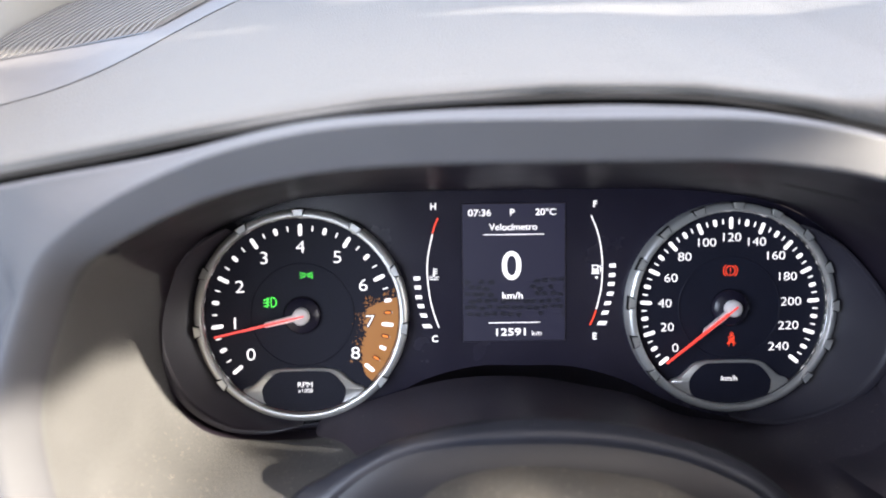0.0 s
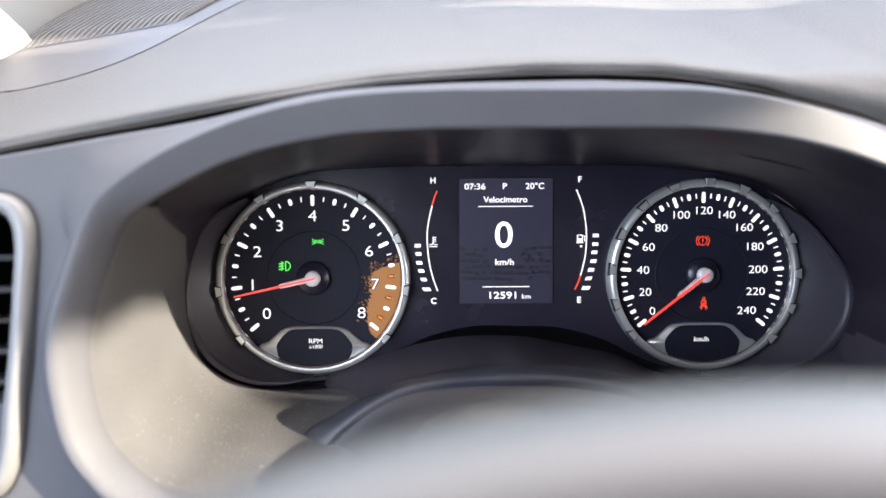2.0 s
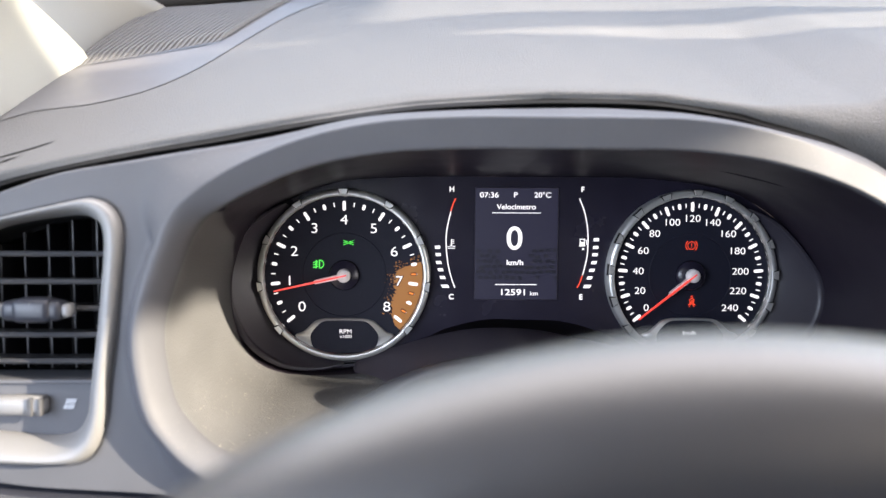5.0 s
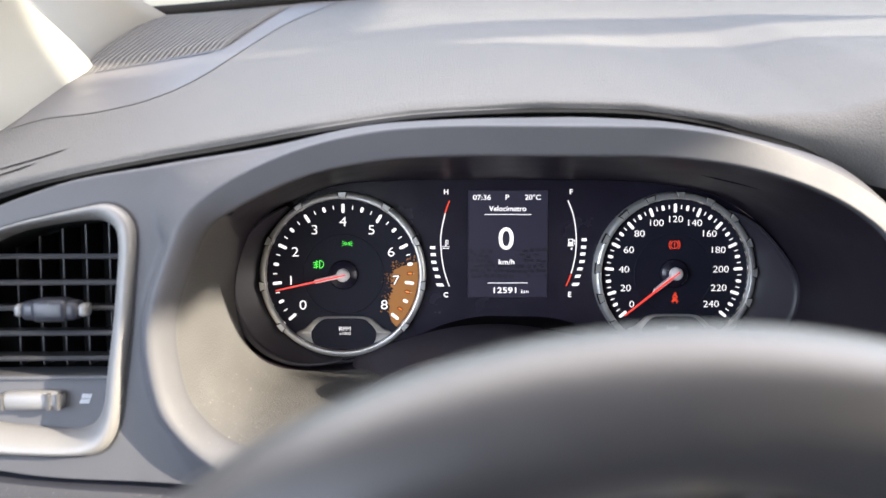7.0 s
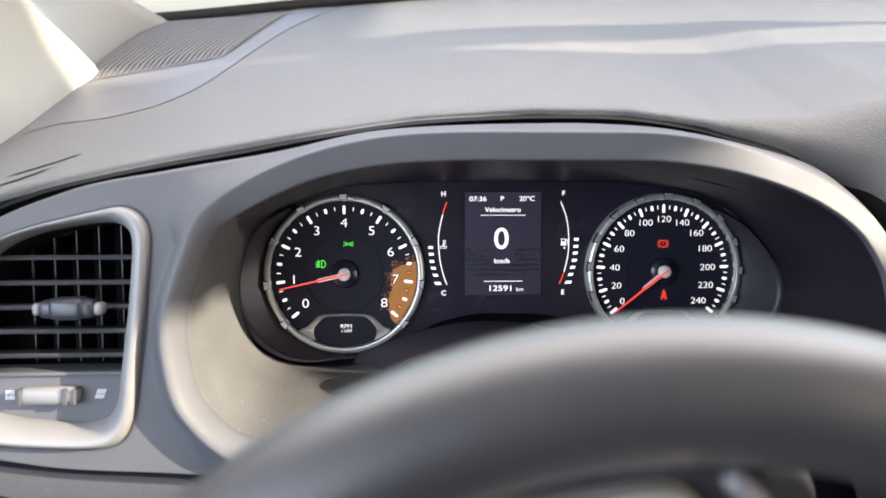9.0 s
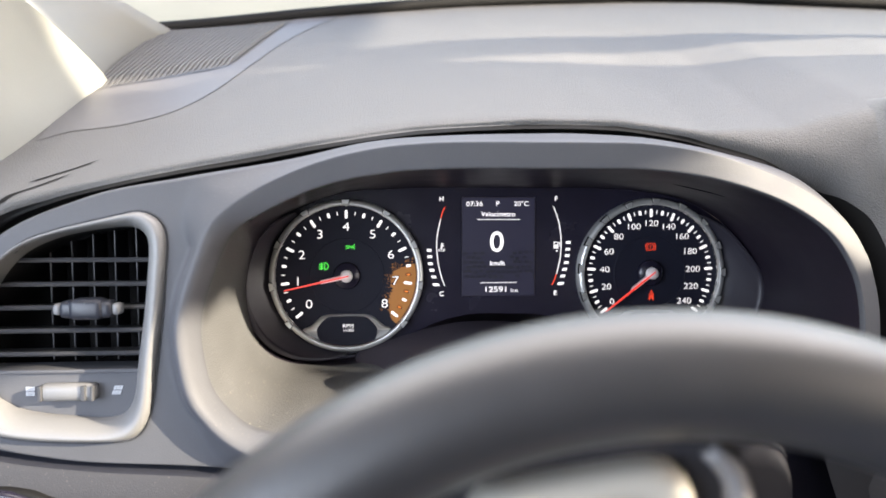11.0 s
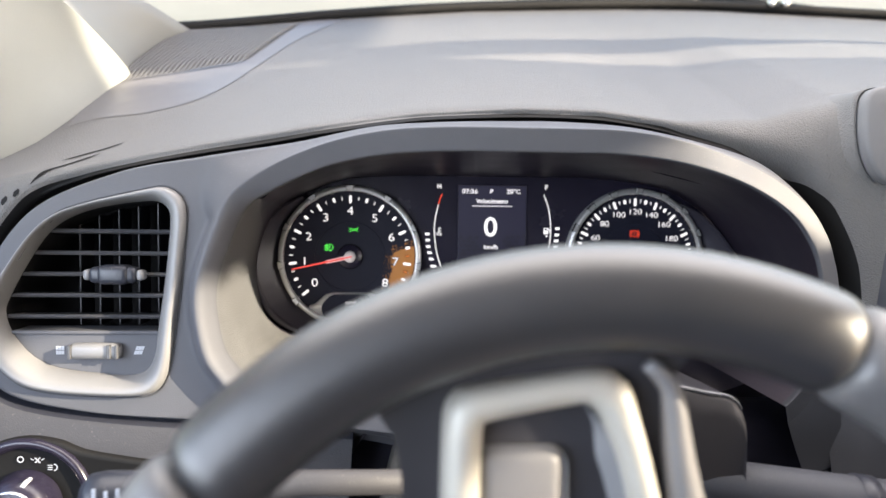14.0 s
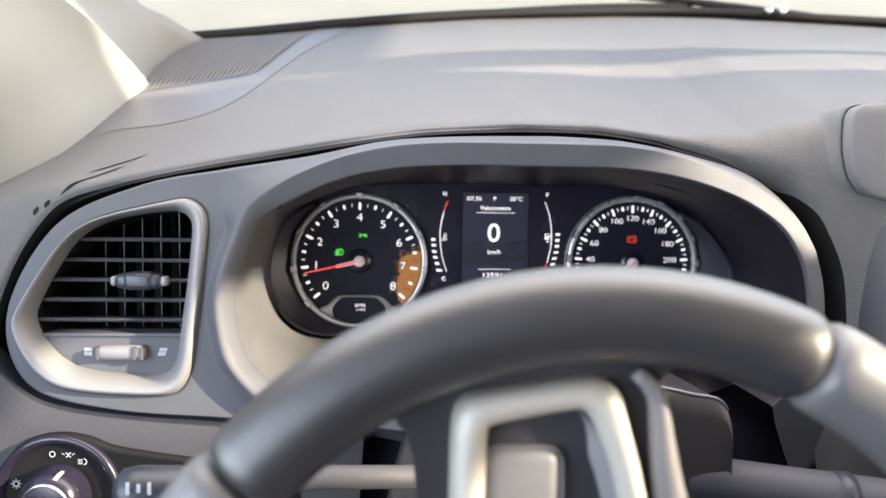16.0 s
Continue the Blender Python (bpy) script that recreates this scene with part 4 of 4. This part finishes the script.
part("frame", sheet([ring_row(VENT_OUT, VENT_IN, k, y) for k, y in ((0, -.108), (0, -.1165), (.06, -.1195), (.16, -.1212), (.34, -.1215), (.62, -.119), (.86, -.1125), (1.0, -.1085), (1.0, -.100))], True), SILVER, vent, "satin silver frame")
vc = VENT_IN.mean(0)
big = VENT_OUT + (VENT_OUT - vc) / np.linalg.norm(VENT_OUT - vc, axis=1)[:, None] * .0011
part("shadow_gap", sheet([[(x, -.1150, z) for x, z in big], [(x, -.1172, z) for x, z in big], [(x, -.1166, z) for x, z in big * .5 + VENT_OUT * .5], [(x, -.110, z) for x, z in VENT_OUT]], True), LOWER, vent)
part("duct", sheet([ring_row(VENT_IN, VENT_IN, 0, -.1045), [(x, -.060, z) for x, z in (VENT_IN - vc) * .97 + vc], [(x, -.058, z) for x, z in (VENT_IN - vc) * .02 + vc]], True), RUBBER, vent)


def span(z, inset=.0):
    """Where the level z cuts the vent's opening."""
    xs = []
    for (x0, z0), (x1, z1) in zip(VENT_IN, np.roll(VENT_IN, -1, axis=0)):
        if (z0 > z) != (z1 > z):
            xs.append(x0 + (x1 - x0) * (z - z0) / (z1 - z0))
    return min(xs) + inset, max(xs) - inset


SLATS = [.0000, -.0128, -.0252, -.0376, -.0500]
for z in SLATS:
    x0, x1 = span(z)
    x1 += .001
    x0 -= .001
    bm = bmesh.new()
    prof = [(-.1035, .0012), (-.1045, 0), (-.1035, -.0011), (-.088, -.0022), (-.086, -.0010), (-.088, .0002)]
    ends = [[bm.verts.new((x, y, z + dz)) for y, dz in prof] for x in (x0, x1)]
    for i in range(len(prof)):
        bm.faces.new((ends[0][i], ends[0][(i + 1) % 6], ends[1][(i + 1) % 6], ends[1][i]))
    part("slat", bm, SLAT, vent, smooth=False)
for i in range(5):
    x = -.2165 - .0117 * i
    tops = [z for z in np.arange(-.058, .018, .001) if span(z)[0] + .002 < x < span(z)[1] - .001]
    if tops:
        z0, z1 = min(tops), max(tops)
        part("vane", box(.0011, .018, z1 - z0, .0003, (x, -.074, (z0 + z1) / 2), 1), SPOKE, vent, smooth=False)
knob = part("knob", join(box(.0265, .010, .0092, .0028, (-.2305, -.112, -.0246), 3), box(.017, .012, .0110, .003, (-.2300, -.1125, -.0244), 3)), STEEL, vent, "dark rubbery slider knob")
for x in (-.2452, -.2158):
    part("knob_end", box(.0042, .0075, .0062, .0018, (x, -.112, -.0246), 3), SILVER, knob)
low = [p for p in VENT_IN if p[1] < -.0585]
x0, x1 = span(-.0585)
lowpts = sorted(low, key=lambda p: math.atan2(p[1] + .0585, p[0] - vc[0]))
part("vent_base", join(plate([(x0, -.0585)] + [tuple(p) for p in lowpts] + [(x1, -.0585)], .003, -.1050), box(x1 - x0, .02, .0022, .0008, ((x0 + x1) / 2, -.0965, -.0590))), TRIM, vent, smooth=False)
thumb = part("thumbwheel", box(.0290, .008, .0092, .003, (-.2440, -.107, -.0695), 3), SILVER, vent, "bright satin thumbwheel with dark notches")
for x, w in ((-.2572, .0022), (-.2352, .0026), (-.2308, .0018)):
    part("notch", box(w, .0088, .0082, .0005, (x, -.1075, -.0695), 1), SLAT, thumb, smooth=False)
for x, lean in ((-.2650, 0.0), (-.2205, .0010)):
    bits = [plate([(x + u * .0016 - .0007 + lean * v, -.0695 + v * .0026 - .0011), (x + u * .0016 + .0007 + lean * v, -.0695 + v * .0026 - .0011), (x + u * .0016 + .0007 + lean * (v + .8), -.0695 + v * .0026 + .0011), (x + u * .0016 - .0007 + lean * (v + .8), -.0695 + v * .0026 + .0011)], .0003, -.1054) for u in (-1, 0, 1) for v in (-.5, .5)]
    part("vent_symbol", join(*bits), PRINT, vent, "pale printed symbol", smooth=False)

# ---- lamp switch on the lower dashboard ----
switch = thing("lamp_switch", "black rotary lamp switch with pale symbols on the lower dashboard", "light switch")
SX, SZ = -.276, -.153
part("switch_plate", sheet([[(x, y, z) for x, z in (flow([(-.319, -.150), (-.311, -.137), (-.297, -.121), (-.277, -.1155), (-.257, -.1185), (-.244, -.124), (-.201, -.131), (-.145, -.137), (-.140, -.185), (-.25, -.20), (-.305, -.185)], 70, True) - (SX, SZ)) * k + (SX, SZ)] for k, y in ((1, -.116), (1, -.1205), (.97, -.1225), (.9, -.1215), (.02, -.1215))], True), RUBBER, switch, "black switch plate")
part("switch_ring", lathe([(.0372, -.1215), (.0368, -.1245), (.0350, -.1255), (.0325, -.1245), (.0310, -.122)], 64, (SX, SZ)), GLOSS, switch)
knob = part("switch_knob", lathe([(0, -.1390), (.0125, -.1390), (.0137, -.1385), (.0165, -.1360), (.0180, -.132), (.0195, -.122)], 56, (SX, SZ)), GLOSS, switch, "glossy black turning knob")
part("knob_rim", lathe([(.0124, -.1390), (.0129, -.1400), (.0137, -.1388)], 56, (SX, SZ)), CHROME, knob)
part("pointer_mark", plate([(SX + .0035, SZ + .0150), (SX + .0062, SZ + .0142), (SX + .0078, SZ + .0178), (SX + .0062, SZ + .0184)], .006, -.1365), PRINT, knob, "pale pointer mark", smooth=False)
part("knob_symbol", join(stroke(arc(SX + .0006, SZ, .0022, -85, 85), .0006, -.1392, 12), plate([(SX + .0003, SZ - .0022), (SX + .0009, SZ - .0022), (SX + .0009, SZ + .0022), (SX + .0003, SZ + .0022)], .0002, -.1392), *[plate([(SX - .0030, SZ + d), (SX - .0006, SZ + d + .0005), (SX - .0006, SZ + d + .0010), (SX - .0030, SZ + d + .0005)], .0002, -.1392) for d in (-.0018, 0, .0015)]), PRINT, knob, smooth=False)
for a, kind in ((97, "o"), (76, "x"), (54, "d"), (163, "s")):
    cx, cz = SX + .0255 * math.cos(radians(a)), SZ + .0255 * math.sin(radians(a))
    if kind in "os":
        bits = [stroke(arc(cx, cz, .0016, 0, 360, 14), .0006, -.1224, 20)]
        bits += [stroke([(cx + .0022 * math.cos(q), cz + .0022 * math.sin(q)), (cx + .003 * math.cos(q), cz + .003 * math.sin(q))], .0005, -.1224, 3) for q in np.arange(0, 6.2, .785)] if kind == "s" else []
    elif kind == "x":
        bits = [stroke(arc(cx - .0016, cz, .0013, -90, 90), .0006, -.1224, 10), stroke(arc(cx + .0016, cz, .0013, 90, 270), .0006, -.1224, 10), stroke([(cx - .0038, cz + .001), (cx - .002, cz)], .0005, -.1224, 3), stroke([(cx + .0038, cz + .001), (cx + .002, cz)], .0005, -.1224, 3)]
    else:
        bits = [stroke(arc(cx, cz, .0018, -90, 90), .0006, -.1224, 10), *[stroke([(cx - .0034, cz + d), (cx - .0006, cz + d)], .0005, -.1224, 3) for d in (-.0012, 0, .0012)]]
    part("switch_symbol", join(*bits), PRINT, switch, smooth=False)

# ---- stalks ----
stalk = thing("indicator_stalk", "grey plastic indicator stalk on the steering column", "stalk")
part("arm", tube([(-.05, -.198, -.1125), (-.11, -.197, -.1130), (-.155, -.196, -.1160), (-.176, -.1945, -.1195)], [.0055, .006, .0075, .010], 16), LOWER_GREY, stalk)
part("tip", tube([(-.178, -.1945, -.1205), (-.182, -.1955, -.120), (-.200, -.200, -.1185), (-.206, -.2015, -.118), (-.209, -.202, -.118)], [.0112, .0125, .0128, .0115, .007], 20), STEEL, stalk, "blue-grey stalk tip")
part("tip_symbol", join(*[box(.0018, .0006, .006 - .002 * (i % 2), .0002, (-.199 + .005 * i, -.2125, -.1135 + .002), 1) for i in range(3)]), PRINT, stalk, smooth=False)
wiper = thing("wiper_stalk", "dusty dark grey wiper stalk on the steering column", "stalk")
part("arm", tube([(.05, -.165, -.125), (.08, -.190, -.1165), (.14, -.2, -.1225), (.20, -.208, -.1285), (.215, -.21, -.130)], [.009, .0115, .0125, .013, .010], 20), CONSOLE, wiper)
part("collar", tube([(.15, -.2013, -.1235), (.158, -.2023, -.1243)], .0136, 20), HOOP, wiper)

# ---- windscreen pillar, edge, pod ----
def wsheet(rows):
    return sheet([[to_panel(*q) for q in r] for r in rows])


pillar = thing("windscreen_pillar_trim", "cream plastic trim on the windscreen pillar", "pillar trim")
EDGE_A = flow([(-.288, .093, .080), (-.2895, .086, .094), (-.293, .075, .108), (-.297, .06, .124), (-.302, .03, .150), (-.318, -.03, .20), (-.345, -.10, .29), (-.40, -.22, .47), (-.43, -.30, .57)], 40)
EDGE_C = flow([(-.264, .218, .094), (-.267, .21, .105), (-.277, .19, .119), (-.289, .17, .134), (-.304, .15, .148), (-.325, .10, .20), (-.355, .03, .29), (-.41, -.10, .47), (-.44, -.18, .57)], 40)
rows = []
for i, (x, y, z) in enumerate(EDGE_A):
    s = i / 39
    rows.append([(x + .004, y + .010, z), (x, y, z), (x - .006, y - .015, z - .006 * (1 - s)), (x - .013, y - .05, z - .016 * (1 - s)), (x - .022, y - .10, z - .024 * (1 - s)), (x - .045, y - .15, z - .022 * (1 - s)), (x - .10, y - .20, z - .01 * (1 - s))])
part("inner_cover", wsheet(rows), PILLAR, pillar)
rows = []
for (x, y, z), (u, w, q) in zip(EDGE_A, EDGE_C):
    a, b = Vector((x - .003, y + .006, z)), Vector((u, w, q))
    rows.append([a.lerp(b, k) + Vector((-.010, 0, 0)) * math.sin(k * math.pi) for k in np.linspace(0, 1, 8)] + [b + Vector((-.012, .012, 0))])
part("corner_cover", wsheet(rows), CORNER, pillar, "corner piece of the pillar trim, coloured darker as if shaded")

BASE = flow([(-.40, .17, .100), (-.267, .219, .103), (-.143, .267, .110), (-.023, .303, .116), (.11, .337, .119), (.252, .365, .1195), (.384, .350, .119), (.60, .31, .116), (.95, .12, .11)], 90)
seal = thing("windscreen_seal", "black rubber seal along the foot of the windscreen", "seal")
part("seal", tube([to_panel(x, y, z + .004) for x, y, z in BASE], .0055, 10), RUBBER, seal)
part("cowl", wsheet([[(x, y + d, z + h) for x, y, z in BASE] for d, h in ((.004, .004), (.03, .002), (.10, -.02), (.16, -.05))]), RUBBER, seal, "black cowl outside the glass")
for dx in (0, .017):
    part("clip", lathe([(0, -.004), (.003, -.004), (.0042, -.002), (.0045, .002), (0, .002)], 20, (.352 + dx, .259)), CHROME, seal, "small bright clip", at=pose(0, .262, 0))
SCREEN_TOP = flow([(-.46, -.18, .62), (-.2, -.21, .64), (.25, -.23, .645), (.7, -.21, .64), (.98, -.18, .62)], 90)
glass = sheet([[to_panel(*(np.array(a) * (1 - k) + np.array(b) * k + np.array([0, .004 + .05 * math.sin(k * math.pi), .008]))) for a, b in zip(BASE, SCREEN_TOP)] for k in np.linspace(0, 1, 10)])
pane = tagged(part("windscreen", glass, GLASS, at=PANEL), "clear glass windscreen over the dashboard", "windscreen", kind="structure")
pane.visible_shadow = False

blade = thing("windscreen_wiper", "black windscreen wiper lying along the foot of the windscreen", "wiper")
part("arm", tube([to_panel(*q) for q in flow([(.20, .405, .134), (.26, .398, .132), (.32, .390, .128), (.37, .380, .124), (.42, .370, .120)], 24)], [.0035 + .0025 * i / 23 for i in range(24)], 10), RUBBER, blade)
part("blade", tube([to_panel(*q) for q in flow([(-.02, .325, .119), (.14, .375, .1245), (.28, .397, .127)], 24)], .003, 8), RUBBER, blade)

pod = thing("centre_vent_pod", "smooth grey pod of the centre vents beside the instruments", "air vent")
POD = np.array((-.0695, .0217)) + .9586 * (np.array((.0695, -.0217)) + flow([(.2056, .0779), (.2070, .0865), (.2115, .0905), (.227, .0925), (.30, .0935), (.352, .0915), (.362, .078), (.364, .055), (.355, .034), (.335, .0285), (.26, .0275), (.2245, .0324), (.2122, .0428), (.2065, .0599)], 90, True))
POD[:, 0] += .004
pc = POD.mean(0)


def pod_row(d, y):
    """The pod's outline grown by d metres, less so upwards."""
    out = (POD - pc) / np.linalg.norm(POD - pc, axis=1)[:, None]
    return [(x + u * d * f, y, z + w * d * f) for (x, z), (u, w) in zip(POD, out) for k in [min(1, max(0, (w + .55) / 1.2))] for f in [1 - .75 * k * k * (3 - 2 * k) if d > .003 else 1]]


def collar_row(k):
    """From the pad's skin (k = 0), .016 m outside the pod, up to the pod's edge (k = 1)."""
    r = []
    for (x, _, z), (x1, _, z1) in zip(pod_row(.019, 0), pod_row(.0006, 0)):
        hit = pad_tree.ray_cast(Vector((x, -.5, z)), Vector((0, 1, 0)))[0]
        y0 = (hit.y if hit else -.10) - .0002
        r.append((x + (x1 - x) * k, y0 + (-.1215 - y0) * k ** 3, z + (z1 - z) * k))
    return r


part("pod_collar", sheet([collar_row(k) for k in (0, .12, .25, .4, .55, .7, .82, .92, 1)] + [pod_row(.0001, -.119), pod_row(-.002, -.116)], True), PAD, pod, "grained collar round the pod")
part("pod_face", sheet([pod_row(d, y) for d, y in ((-.0006, -.118), (-.0003, -.1265), (-.0010, -.1282), (-.003, -.1291), (-.012, -.1298), (-.026, -.1301))] + [[(x, -.1302, z) for x, z in (POD - pc) * .02 + pc]], True), POD_GREY, pod)

# ---- seams, slots and ribs on the pad ----
def on_pad(x, yw, lift):
    return to_panel(x, yw, pad_height(x, yw) + lift)


def pad_line(name, pts, width, lift, material, n=60):
    c = flow(pts, n)
    t = np.gradient(c, axis=0)
    t /= np.linalg.norm(t, axis=1)[:, None]
    nrm = np.stack([-t[:, 1], t[:, 0]], 1)
    w = np.array([width * min(1, 6 * i / n + .1, 6 * (n - 1 - i) / n + .1) for i in range(n)])[:, None]
    part(name, sheet([[on_pad(x, y, lift) for x, y in c + nrm * w * k] for k in (-.5, 0, .5)]), material, dash)


SEAM_LINE = [(-.30, .010), (-.284, .014), (-.243, .017), (-.218, .027), (-.198, .056), (-.179, .114), (-.162, .17), (-.138, .233), (-.128, .262)]
pad_line("panel_seam", SEAM_LINE, .0004, .0005, SLAT, 90)
pad_line("slot", [(-.277, -.091), (-.261, -.078), (-.248, -.0625)], .0022, .0004, RUBBER)
pad_line("slot", [(-.268, -.070), (-.255, -.0585), (-.239, -.0455)], .0022, .0004, RUBBER)
for x, y in ((-.291, -.0955), (-.2845, -.0935)):
    pad_line("slot", [(x - .0018, y - .0008), (x, y), (x + .0018, y + .0008)], .0016, .0004, RUBBER, 12)
SIDE_A = flow(SEAM_LINE, 60)
SIDE_B = flow([(-.305, .075), (-.286, .087), (-.252, .095), (-.224, .101), (-.202, .108), (-.192, .128), (-.184, .155), (-.174, .210), (-.164, .262)], 60)
part("corner_panel", sheet([[on_pad(x, y, .0004) for x, y in SIDE_A * (1 - k) + SIDE_B * k] for k in np.linspace(0.006, 1, 8)]), SMOOTH, dash, "smooth pale grey corner panel")
part("grille_base", sheet([[on_pad(x, y, .0005) for x, y in np.linspace(a, b, 14)] for a, b in zip(np.linspace((-.300, .082), (-.276, .225), 12), np.linspace((-.198, .109), (-.170, .235), 12))]), SLAT, dash)
for i in range(24):
    u = i / 23
    a = np.array((-.294, .086)) * (1 - u) + np.array((-.201, .110)) * u
    b = np.array((-.274, .222)) * (1 - u) + np.array((-.173, .233)) * u
    pts = [a * (1 - k) + b * k for k in np.linspace(0, 1, 10)]
    rows = [[on_pad(x + dx, y, h if 0 < i < 9 else .0003) for i, (x, y) in enumerate(pts)] for dx, h in ((-.0015, .0004), (-.0009, .0030), (.0009, .0030), (.0015, .0004))]
    part("rib", sheet(rows), PAD, dash, smooth=False)
